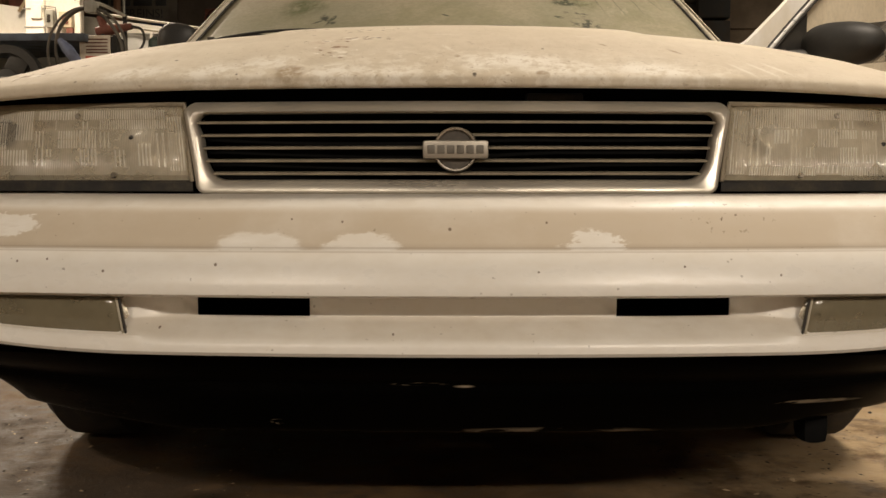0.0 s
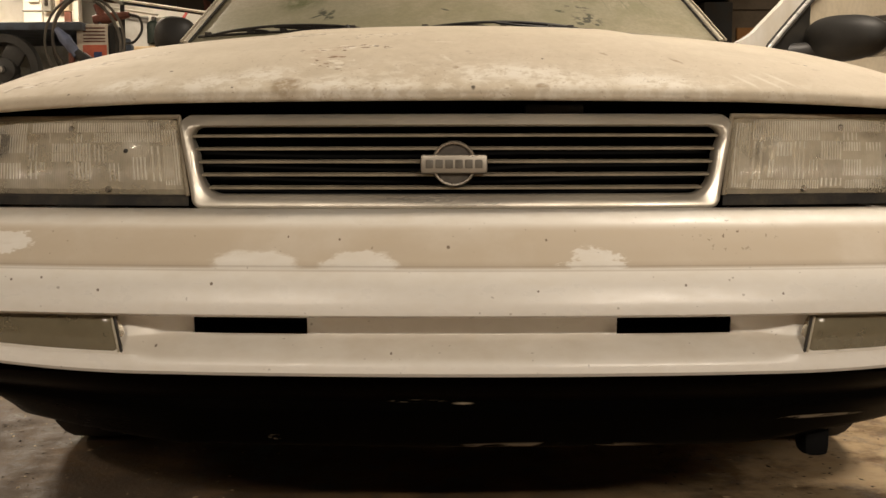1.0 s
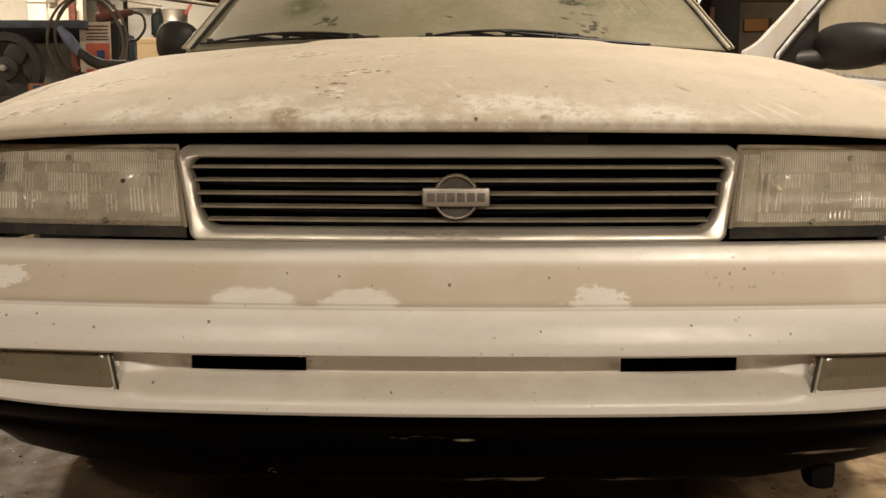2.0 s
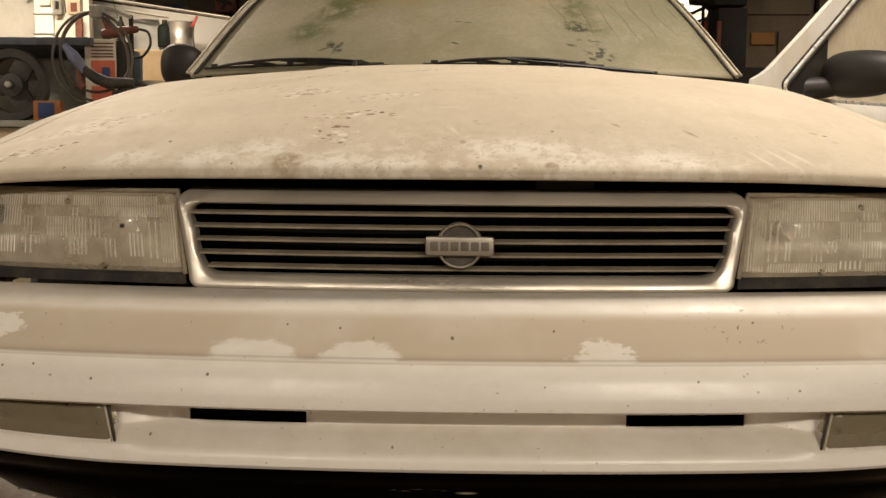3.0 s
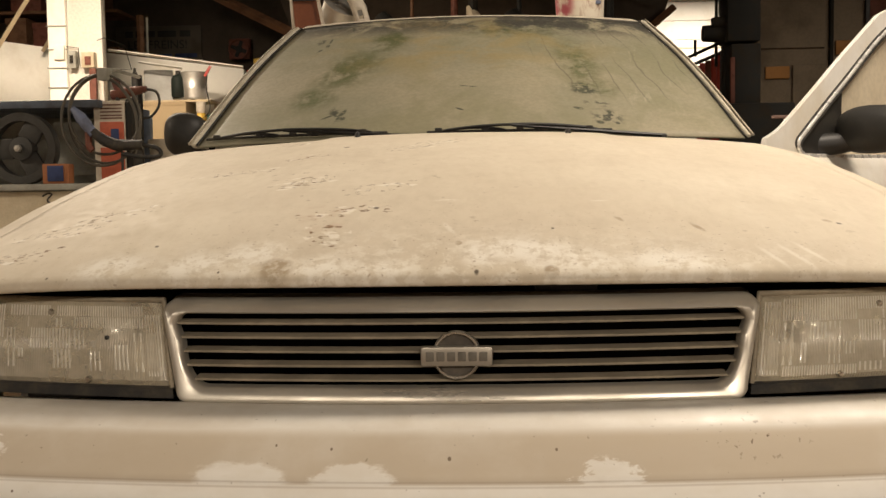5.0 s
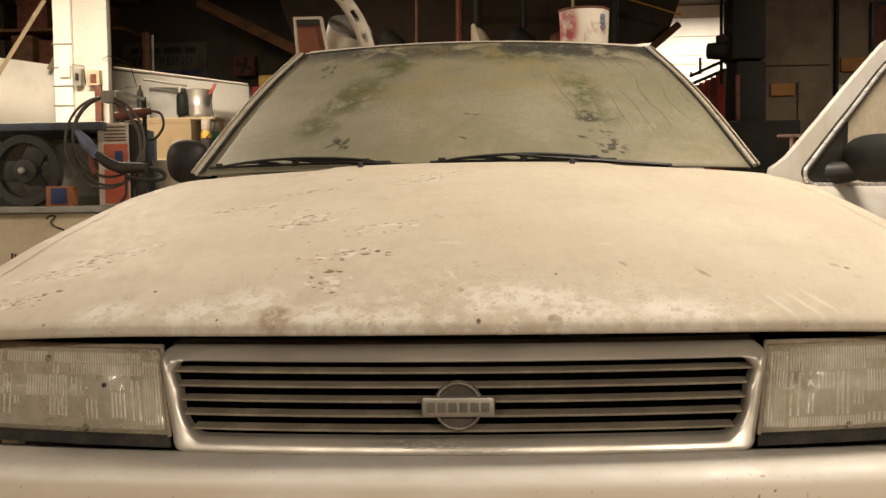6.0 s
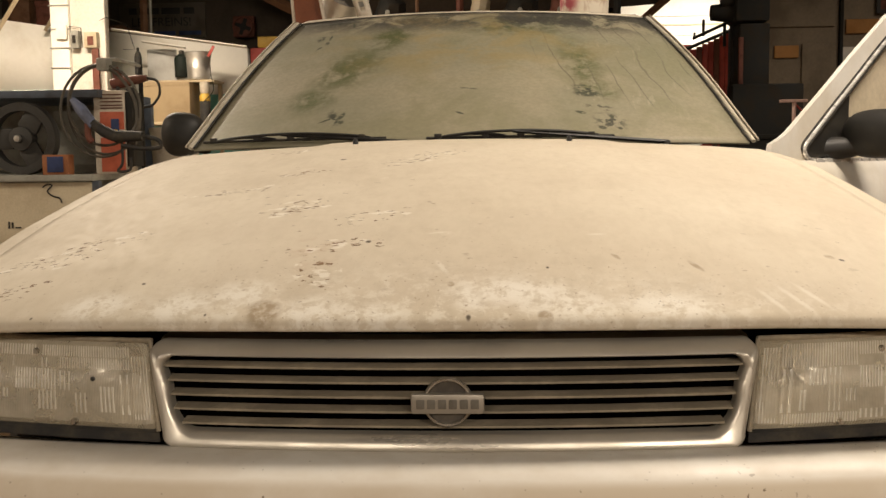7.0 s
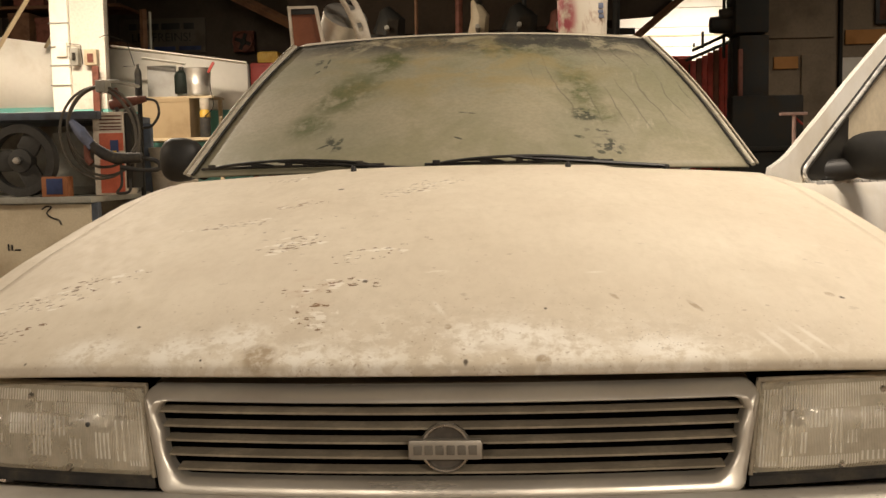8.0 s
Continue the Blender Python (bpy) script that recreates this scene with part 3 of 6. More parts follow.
def hood_z(x, y):
    s = y - 0.121 - 0.15 * x * x
    crown = 0.012 + 0.066 * min(1.0, max(0.0, s / 0.3)) - 0.018 * min(1.0, max(0.0, s))
    ridge = 0.006 / (1 + math.exp((abs(x) - 0.32 - 0.02 * s) * 110)) * min(1.0, max(0.0, s / 0.3))
    side = max(0.0, (abs(x) - 0.36) / 0.375) ** 2 * (0.013 - 0.012 * min(1.0, max(0.0, (y - 0.65) / 0.55)) + 0.011 * min(1.0, max(0.0, (0.65 - y) / 0.3)) * min(1.0, max(0.0, s / 0.12)))
    return lerp(s, HOOD_S, HOOD_Z) - crown * x * x + ridge - side - 0.002


def hood_front(x):
    return 0.121 + 0.15 * x * x


def hood_back(x):
    return 1.335 + 0.30 * x * x


HALF_HOOD = 0.735


def hood_point(i, j):
    x = HALF_HOOD * (j / 40 - 1)
    lip = ((0.024, -0.013), (0.006, -0.0135), (0.0012, -0.0115), (0.0, -0.008), (0.0004, -0.0045), (0.0018, -0.0012))
    if i < 6:
        d, h = lip[i]
        return x, hood_front(x) + d, hood_z(x, hood_front(x)) + h + 0.002
    v = ((i - 6) / 44) ** 1.35
    y = hood_front(x) + 0.004 + (hood_back(x) - hood_front(x) - 0.004) * v
    return x, y, hood_z(x, y) + 0.002


part("hood", sheet(51, 81, hood_point), HOOD, car, "white hood under dust with flaking scabs", solid=0.003, sharp=80)


def arch_low(y):
    """The lowest point of the fender's side at y."""
    d = (y - 0.93) / 0.34
    return 0.32 + 0.33 * math.sqrt(1 - d * d) if abs(d) < 1 else 0.24


FENDER = ((0.715, -0.022), (0.731, -0.006), (0.738, 0.0), (0.76, -0.004), (0.782, -0.010), (0.80, -0.022), (0.813, -0.042), (0.822, -0.08), (0.827, -0.15), (0.828, -0.24), (0.824, -0.34), (0.815, -0.50))


def fender(side):
    def at(i, j):
        y = 0.245 + 1.225 * i / 40
        w, h = FENDER[j]
        w -= 0.07 * max(0.0, (0.45 - y) / 0.25) ** 2 * max(0.0, w - 0.738) / 0.09
        top = hood_z(0.735, max(y, hood_front(0.735) + 0.01))
        return side * w, y, max(top + h, arch_low(y))
    return sheet(41, len(FENDER), at)


for side in (-1, 1):
    part("fender", fender(side), HOOD, car, solid=0.01)

# bumper: columns along the nose, rows over its section
HALF_PLAN = 0.66


def nose(u):
    """The bumper's plan: u metres along the nose from the middle, as place and outward normal."""
    s, a = abs(u), 1 if u >= 0 else -1
    if s < HALF_PLAN:
        x, y, t = s, 0.13 * s * s, math.atan(0.26 * s)
    else:
        t0 = math.atan(0.26 * HALF_PLAN)
        r = 0.17
        t = min(t0 + (s - HALF_PLAN) / r, radians(87))
        x = HALF_PLAN + r * (math.sin(t) - math.sin(t0))
        y = 0.13 * HALF_PLAN ** 2 + r * (math.cos(t0) - math.cos(t))
        rest = max(0.0, s - HALF_PLAN - r * (radians(87) - t0))
        y += rest
    return Vector((a * x + 0.008, y, 0)), Vector((a * math.sin(t), -math.cos(t), 0))


def columns(ends, marks, step):
    """Even columns with the marks among them."""
    out = sorted({round(m, 4) for m in marks} | {round(-ends + step * k, 4) for k in range(int(2 * ends / step) + 1)} | {ends})
    keep = [out[0]]
    for c in out[1:]:
        if c - keep[-1] > step * 0.25 or c in marks:
            if c in marks and c - keep[-1] <= step * 0.25 and keep[-1] not in marks and len(keep) > 1:
                keep.pop()
            keep.append(c)
    return keep


VENT0, VENT1 = 0.200, 0.350
MARKS = [s * m for s in (-1, 1) for m in (VENT0, VENT1, 0.385, 0.405, 0.425, 0.438, 0.745, 0.765)]
COLS = columns(1.10, MARKS, 0.025)
SECTION = [(0.150, 0.526), (0.118, 0.531), (0.095, 0.5305), (0.075, 0.528), (0.060, 0.5225), (0.048, 0.514), (0.036, 0.502), (0.022, 0.486), (0.011, 0.472), (0.0065, 0.4665),
           (0.0055, 0.4635), (0.0035, 0.4605), (-0.002, 0.4555), (-0.009, 0.440), (-0.014, 0.424), (-0.0165, 0.414), (-0.016, 0.408), (-0.011, 0.4045)]
RECESS = [(0.020, 0.4035), (0.042, 0.402), (0.0455, 0.400), (0.0465, 0.3745), (0.043, 0.3715), (0.032, 0.3675), (0.016, 0.3605), (0.004, 0.3535)]
LIP = [(-0.001, 0.349), (-0.004, 0.342), (-0.004, 0.334), (0.000, 0.3295), (0.025, 0.328), (0.06, 0.328)]
ROWS = SECTION + RECESS + LIP


def bumper_point(i, j):
    u = COLS[j]
    d, z = ROWS[i]
    if len(SECTION) <= i < len(SECTION) + len(RECESS):
        keep = lerp(abs(u), (0, 0.385, 0.425, 0.745, 0.765, 2), (1.0, 1.0, 0.62, 0.62, 0.0, 0.0))
        d = -0.011 + (d + 0.011) * keep if d > -0.011 else d
        if keep < 0.05:
            d = lerp(z, (0.35, 0.404), (-0.002, -0.011))
    p, n = nose(u)
    q = p - n * d
    return q.x, q.y, z + 0.08 * max(0.0, min(abs(u), 0.75) - 0.40) ** 2 * 3.0 * max(0.0, min(1.0, (0.400 - z) / 0.05))


WALL_ROWS = (len(SECTION) + 2, )


def vent_gap(i, j):
    middle = abs(COLS[j] + COLS[j + 1]) / 2
    return i in WALL_ROWS and VENT0 < middle < VENT1


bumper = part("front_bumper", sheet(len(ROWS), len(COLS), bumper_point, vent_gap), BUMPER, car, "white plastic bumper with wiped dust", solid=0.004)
# slot ducts are near-black: the shade inside is put into their colour
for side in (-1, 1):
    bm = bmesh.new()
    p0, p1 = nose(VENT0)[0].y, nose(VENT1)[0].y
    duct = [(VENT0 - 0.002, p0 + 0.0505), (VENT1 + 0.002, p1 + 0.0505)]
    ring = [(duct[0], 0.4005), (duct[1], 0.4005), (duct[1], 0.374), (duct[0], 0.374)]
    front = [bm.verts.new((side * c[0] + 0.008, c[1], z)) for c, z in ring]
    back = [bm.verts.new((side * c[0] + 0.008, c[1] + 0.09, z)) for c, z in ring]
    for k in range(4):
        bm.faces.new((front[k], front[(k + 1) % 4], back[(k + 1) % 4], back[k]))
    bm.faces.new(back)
    part("vent", bm, SHADE_BLACK, bumper, "black rectangular air slot", smooth=False)

# black apron under the bumper
APRON = [(0.045, 0.335), (0.030, 0.330), (0.028, 0.322), (0.040, 0.308), (0.062, 0.292), (0.078, 0.282), (0.083, 0.276), (0.084, 0.270), (0.092, 0.258), (0.112, 0.238), (0.132, 0.219), (0.146, 0.205),
         (0.156, 0.196), (0.166, 0.1925), (0.20, 0.192)]


def apron_point(i, j):
    u = -0.98 + 1.96 * j / 70
    d, z = APRON[i]
    p, n = nose(u * 0.985)
    rise = 0.055 * max(0.0, (abs(u) - 0.42) / 0.35) ** 1.3
    z = 0.330 - (0.330 - z) * (1 - rise / 0.14)
    q = p - n * d
    return q.x, q.y, z


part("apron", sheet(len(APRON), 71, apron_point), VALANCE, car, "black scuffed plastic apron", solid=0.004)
bm = box(0.512, 0.552, 0.205, 0.26, 0.158, 0.215, 0.016)
bmesh.ops.transform(bm, verts=bm.verts, matrix=Matrix.Translation((0, 0.02, 0)))
part("tow_hook", bm, SHADE_BLACK, car, "black tow hook")

# grille: a chrome surround, five blades and a badge
GRILLE_N = 20


def rounded(wt, wb, zt, zb, rt, rb, tall=1.0, n=8):
    """A loop of x, z: a four-sided opening, wider at the top, with round corners."""
    out = []
    low = rb * tall
    for cx, cz, r, h, a0 in ((wt - rt, zt - rt, rt, rt, 0), (-wt + rt, zt - rt, rt, rt, 90), (-wb + rb, zb + low, rb, low, 180), (wb - rb, zb + low, rb, low, 270)):
        corner = [(cx + r * math.cos(radians(a0 + 90 * k / n)), cz + h * math.sin(radians(a0 + 90 * k / n))) for k in range(n + 1)]
        if out:
            (xa, za), (xb, zb2) = out[-1], corner[0]
            out += [(xa + (xb - xa) * k / GRILLE_N, za + (zb2 - za) * k / GRILLE_N) for k in range(1, GRILLE_N)]
        out += corner
    (xa, za), (xb, zb2) = out[-1], out[0]
    return out + [(xa + (xb - xa) * k / GRILLE_N, za + (zb2 - za) * k / GRILLE_N) for k in range(1, GRILLE_N)]


def face_y(x, z):
    """The grille's face: bowed, leaning back toward the top."""
    return 0.112 + 0.19 * x * x + 0.10 * (z - 0.534)


def lean(z):
    return 0.020 * min(1.0, max(0.0, (z - 0.6420) / 0.0155)) - 0.004 * min(1.0, max(0.0, (0.5475 - z) / 0.017))


OPEN = (0.3575, 0.3490, 0.6405, 0.5495, 0.015, 0.032)


def opening(grow):
    wt, wb, zt, zb, rt, rb = OPEN
    return rounded(wt + grow, wb + grow, zt + grow, zb - grow, rt + grow, rb + grow, 1.7)


def surround(grow):
    return rounded(0.3755 + grow, 0.3580 + grow, 0.6575 + grow, 0.5305 - grow, 0.014 + grow, 0.016 + grow)


LOOPS = [(surround(0), 0.022), (surround(0), 0.0065), (surround(-0.0008), 0.0032), (surround(-0.0020), 0.0013), (surround(-0.0036), 0.0003), (surround(-0.0055), 0.0),
         (opening(0.0090), 0.0), (opening(0.0065), 0.0007), (opening(0.0042), 0.0019), (opening(0.0022), 0.0036), (opening(0.0008), 0.0062), (opening(0), 0.011), (opening(-0.0005), 0.024)]
grille = part("grille", sheet(len(LOOPS), len(LOOPS[0][0]), lambda i, j: (LOOPS[i][0][j][0], face_y(*LOOPS[i][0][j]) + lean(LOOPS[i][0][j][1]) + LOOPS[i][1], LOOPS[i][0][j][1]), closed=True), SATIN, car, "dull chrome grille surround")
part("top_ledge", sheet(3, 31, lambda i, j: (0.370 * (j / 15 - 1), face_y(0.370 * (j / 15 - 1), 0.657) + (0.034, 0.046, 0.075)[i], (0.6562, 0.6585, 0.6590)[i])), SLAT, grille, "dusty ledge over the grille")
# backing and tunnel: the dark between the blades is put in as black
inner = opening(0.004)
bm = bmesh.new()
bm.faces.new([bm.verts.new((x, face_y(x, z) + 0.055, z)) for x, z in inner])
part("grille_backing", bm, SHADE_BLACK, grille)
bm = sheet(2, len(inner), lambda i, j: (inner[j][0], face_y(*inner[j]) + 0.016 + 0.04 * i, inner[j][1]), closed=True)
part("grille_tunnel", bm, SHADE_BLACK, grille)
for z in (0.6275, 0.610, 0.5925, 0.575, 0.5575):
    half = lerp(z, (0.550, 0.5575, 0.575, 0.5925, 0.610, 0.6275), (0.328, 0.3340, 0.3465, 0.3535, 0.3562, 0.3572))
    blade = [(0.0, 0.0), (0.0, 0.0026), (0.003, 0.0034), (0.022, 0.0048), (0.022, 0.0026), (0.004, -0.0004)]
    bm = sheet(41, len(blade), lambda i, j: (half * (i / 20 - 1), face_y(half * (i / 20 - 1), z) + 0.011 + blade[j][0], z - 0.001 + blade[j][1]), closed=True)
    part("slat", bm, SLAT, grille)

badge = part("badge", lathe([(0.0302, 0.0), (0.0302, 0.005), (0.0285, 0.0075), (0.0265, 0.0072), (0.0250, 0.004), (0.0250, 0.0)], (-0.0015, 0.122, 0.5905), pose(0, 0, 0, 90), 48), CHROME, car, "round chrome maker's badge with a crossbar")
part("badge_disc", lathe([(0.0, 0.003), (0.0255, 0.003), (0.0255, 0.0), (0.0, 0.0)], (-0.0015, 0.123, 0.5905), pose(0, 0, 0, 90), 40), stained("badge_field", (0.055, 0.045, 0.035), (0.10, 0.085, 0.065), 40, 0.5), badge)
part("badge_bar", box(-0.0455, 0.0425, 0.108, 0.121, 0.5778, 0.6025, 0.0045), BADGE, badge)
ENAMEL = stained("badge_enamel", (0.15, 0.135, 0.11), (0.10, 0.088, 0.07), 60, 0.45)
for k in range(6):
    x = -0.0390 + 0.0130 * k
    part("badge_mark", box(x, x + 0.0100, 0.1066, 0.110, 0.5845, 0.5960, 0.0012), ENAMEL, badge, "dark raised block")

# headlights
LAMP_U0, LAMP_U1 = 0.386, 0.735


def lamp_y(x, z):
    """The headlight's face: follows the nose, bulging a little, leaning back toward the top."""
    edge = max(0.0, abs(x) - 0.60)
    return 0.113 + 0.20 * x * x + 2.2 * edge * edge + 0.32 * (z - 0.545) - 0.05 * math.sin(math.pi * (z - 0.543) / 0.115) * 0.1


def lamp_x(k, z):
    start = 0.3605 + 0.165 * (z - 0.534)
    return start + (0.745 - start) * k


OUTER_RIBS = [(0.62, 0.95, 0.633, 0.648, 0.0036), (0.62, 0.70, 0.606, 0.632, 0.0040), (0.74, 0.94, 0.593, 0.632, 0.0046), (0.64, 0.78, 0.570, 0.592, 0.0046)]
RIB_BLOCKS = {  # stretch along the lamp, height, spacing
    -1: [(0.068, 0.407, 0.6345, 0.6475, 0.0033), (0.43, 0.60, 0.6345, 0.6475, 0.0040), (0.068, 0.338, 0.6205, 0.6335, 0.0033), (0.004, 0.066, 0.562, 0.637, 0.0036), (0.427, 0.513, 0.607, 0.619, 0.0036),
         (0.427, 0.513, 0.594, 0.606, 0.0036), (0.349, 0.425, 0.594, 0.619, 0.0040), (0.349, 0.425, 0.5695, 0.593, 0.0046), (0.571, 0.615, 0.5955, 0.619, 0.0050), (0.571, 0.615, 0.5695, 0.594, 0.0060),
         (0.236, 0.287, 0.567, 0.5915, 0.0056), (0.075, 0.123, 0.567, 0.615, 0.0066), (0.383, 0.417, 0.6205, 0.632, 0.0060), (0.516, 0.523, 0.6205, 0.633, 0.0026), (0.537, 0.564, 0.582, 0.593, 0.0042),
         (0.295, 0.345, 0.594, 0.617, 0.0050), (0.13, 0.19, 0.569, 0.600, 0.0044)] + OUTER_RIBS,
    1: [(0.073, 0.345, 0.6215, 0.6485, 0.0033), (0.347, 0.60, 0.6335, 0.6485, 0.0033), (0.437, 0.507, 0.6215, 0.6325, 0.0060), (0.347, 0.433, 0.595, 0.6205, 0.0036), (0.437, 0.513, 0.607, 0.6195, 0.0036),
        (0.437, 0.513, 0.573, 0.595, 0.0036), (0.077, 0.130, 0.569, 0.620, 0.0066), (0.24, 0.293, 0.569, 0.620, 0.0060), (0.14, 0.167, 0.571, 0.595, 0.0040), (0.083, 0.345, 0.5555, 0.5675, 0.0033),
        (0.447, 0.60, 0.5555, 0.5675, 0.0036), (0.30, 0.343, 0.580, 0.595, 0.0050), (0.35, 0.443, 0.559, 0.570, 0.0060), (0.007, 0.070, 0.558, 0.645, 0.0036), (0.17, 0.235, 0.600, 0.619, 0.0040), (0.53, 0.60, 0.573, 0.619, 0.0046)] + OUTER_RIBS}


def lens_at(side, k, z, out=0.0):
    """A point on the lens, or proud of it."""
    return side * lamp_x(0.012 + 0.988 * k, z), lamp_y(lamp_x(k, 0.545), z) - out, z


def headlight(side):
    lamp = part("headlight", sheet(13, 41, lambda i, j: (side * lamp_x(0.012 + 0.988 * j / 40, 0.5475 + 0.1065 * i / 12), lamp_y(lamp_x(j / 40, 0.545), 0.5475 + 0.1065 * i / 12) - 0.0 + 0.010 * (i in (0, 12)) + 0.008 * (j == 0), 0.5475 + 0.1065 * i / 12)),
                HEAD_LENS, car, "grimy ribbed glass headlight", solid=0.0)
    # reflector bowl behind the glass
    part("reflector", sheet(9, 31, lambda i, j: (side * lamp_x(0.01 + 0.98 * j / 30, 0.546 + 0.109 * i / 8), lamp_y(lamp_x(j / 30, 0.545), 0.546 + 0.109 * i / 8) + 0.012 + 0.055 * (1 - (i / 4 - 1) ** 4) * min(1, 8 * min(j / 30, 1 - j / 30)), 0.546 + 0.109 * i / 8)), REFLECTOR, lamp)
    # moulded ribs on the inside of the glass, in blocks
    bm = bmesh.new()

    def ribs(k0, k1, z0, z1, pitch, deep):
        count = max(2, int((k1 - k0) * 0.36 / pitch))
        for r in range(count):
            ka, kb = k0 + (k1 - k0) * r / count, k0 + (k1 - k0) * (r + (0.62 if pitch < 0.005 else 0.40)) / count
            v = []
            for z in (z0, z1):
                for k, d in ((ka, 0.0001), (ka * 0.65 + kb * 0.35, deep), (ka * 0.35 + kb * 0.65, deep), (kb, 0.0001)):
                    v.append(bm.verts.new(lens_at(side, k, z, d)))
            bm.faces.new((v[2], v[3], v[7], v[6]))
            bm.faces.new((v[0], v[1], v[5], v[4]))
            bm.faces.new((v[1], v[2], v[6], v[5]))
    for k0, k1, z0, z1, pitch in RIB_BLOCKS[side]:
        ribs(k0, k1, z0, z1, pitch, 0.0007)
    part("glass_ribs", bm, RIB, lamp, smooth=False).visible_shadow = False
    lamp.visible_shadow = False
    # specks and adjusting studs
    k, z = (0.206, 0.6085) if side < 0 else (0.62, 0.600)
    x = lamp_x(k, z)
    part("fly_speck", lathe([(0.0, -0.0012), (0.002, -0.001), (0.0032, 0.0), (0.0032, 0.002)], lens_at(side, k, z, 0.0006), pose(0, 0, 0, -90), 12), BLACK, lamp, "black speck on the glass")
    for k, z in ((0.285, 0.556), (0.427, 0.639)):
        x = lamp_x(k, z)
        part("stud", lathe([(0.0, -0.004), (0.003, -0.004), (0.0045, -0.001), (0.0045, 0.004)], lens_at(side, k, z, 0.0), pose(0, 0, 0, -90), 12), CHROME, lamp)
    part("bulb_shield", lathe([(0.0, -0.016), (0.008, -0.014), (0.014, -0.008), (0.017, 0.0), (0.017, 0.02)], (side * 0.452, lamp_y(0.452, 0.612) + 0.026, 0.612), pose(0, 0, 0, -90), 20), BRIGHT, lamp, "bright bulb shield")
    # strip coloured as the dark gap under the lamp, and the gap above it
    part("filler", sheet(4, 21, lambda i, j: (side * lamp_x(j / 20, 0.54), lamp_y(lamp_x(j / 20, 0.54), 0.545) + (0.008, 0.003, 0.004, 0.05)[i], (0.549, 0.546, 0.534, 0.532)[i])), RUBBER, lamp)
    rim = [(side * lamp_x(0.0, 0.5475 + 0.1065 * k / 12), lamp_y(lamp_x(0, 0.545), 0.5475 + 0.1065 * k / 12) + 0.004, 0.5475 + 0.1065 * k / 12) for k in range(13)]
    part("lamp_seal", tube(rim, 0.003, 8), SLAT, lamp)
    part("lamp_top_edge", tube([(side * lamp_x(k / 20, 0.65), lamp_y(lamp_x(k / 20, 0.545), 0.654) + 0.006, 0.655) for k in range(21)], 0.0035, 8), SLAT, lamp)
    return lamp


for side in (-1, 1):
    headlight(side)
# a dead-black sheet behind the gap under the hood, shade put into its colour
part("gap_shade_sheet", sheet(4, 31, lambda i, j: (0.72 * (j / 15 - 1), 0.205 + 0.20 * (0.72 * (j / 15 - 1)) ** 2 + (0.0, 0.0, 0.03, 0.035)[i], (0.60, 0.659, 0.662, 0.705)[i] - (0.0, 0.0, 0.0, 0.028)[i] * (j / 15 - 1) ** 2)), SHADE_BLACK, car)
part("hood_latch", box(0.10, 0.18, 0.20, 0.26, 0.655, 0.672, 0.003), BLACK, car)


# turn signals in the bumper
def signal(side):
    rows = [(0.401, 0.012), (0.399, 0.004), (0.3925, 0.0015), (0.370, 0.0005), (0.3535, 0.0025), (0.349, 0.004), (0.347, 0.012)]

    def at(i, j):
        z, d = rows[i]
        u0 = 0.4365 - 0.010 * (0.401 - z) / 0.054
        u = u0 + (0.735 - u0) * j / 30
        p, n = nose(side * u)
        d += 0.006 * (j == 0) + 0.006 * (j == 30)
        z2 = z + 0.25 * max(0.0, u - 0.42) ** 2 * max(0.0, (0.399 - z) / 0.052)
        q = p - n * d
        return q.x, q.y, z2
    lamp = part("turn_signal", sheet(len(rows), 31, at), SIDE_LENS, car, "grimy clear turn signal lens")

    def back(i, j):
        x, y, z = at(i, j)
        return x, y + 0.018, z
    part("lamp_back", sheet(len(rows), 31, back), REFLECTOR, lamp)
    def edge(inset):
        """The lens's lower and inner outline, round at the corner."""
        line = [(0.735 - (0.735 - 0.4345) * k / 23, 0.3455 + inset) for k in range(24)]
        line += [(0.4312 + inset, 0.3460 + inset), (0.4286 + inset, 0.3477 + inset), (0.4277 + inset, 0.3510 + inset)]
        line += [(0.4280 + inset + 0.0085 * k / 6, 0.354 + 0.0465 * k / 6) for k in range(7)]
        out = []
        for u, z in line:
            p, n = nose(side * u)
            q = p - n * 0.002
            out.append((q.x, q.y, z + 0.25 * max(0.0, u - 0.42) ** 2 * max(0.0, (0.399 - z) / 0.052)))
        return out
    part("bezel", tube([(x, y - 0.0004, z) for x, y, z in edge(0.0036)], 0.0016, 8), PILLAR, lamp, "pale lens rim")
    # dark tube beside the rim, drawn for the shadow gap there
    part("rim_shadow", tube(edge(0.0), 0.0017, 8), RUBBER, lamp)
    p, n = nose(side * 0.447)
    part("screw", lathe([(0.0, -0.002), (0.003, -0.0015), (0.0035, 0.002)], (p.x, p.y + 0.001, 0.379), pose(0, 0, 0, 90), 12), CHROME, lamp)


for side in (-1, 1):
    signal(side)


# windshield, pillars, roof
def glass_point(u, v):
    xb, xt = 0.715 * u, 0.548 * u
    b = Vector((xb, 1.375 + 0.29 * xb * xb, 0.914 - 0.015 * xb * xb))
    t = Vector((xt, 2.125 + 0.20 * xt * xt, 1.326 - 0.060 * xt * xt))
    p = b.lerp(t, v)
    bow = Vector((0.014 * u * abs(u) * math.sin(math.pi * min(1.0, v) ** 1.2), 0, 0))
    return p + bow + Vector((0, -0.5, 0.87)) * 0.012 * math.sin(math.pi * v) * (1 - 0.5 * u * u)


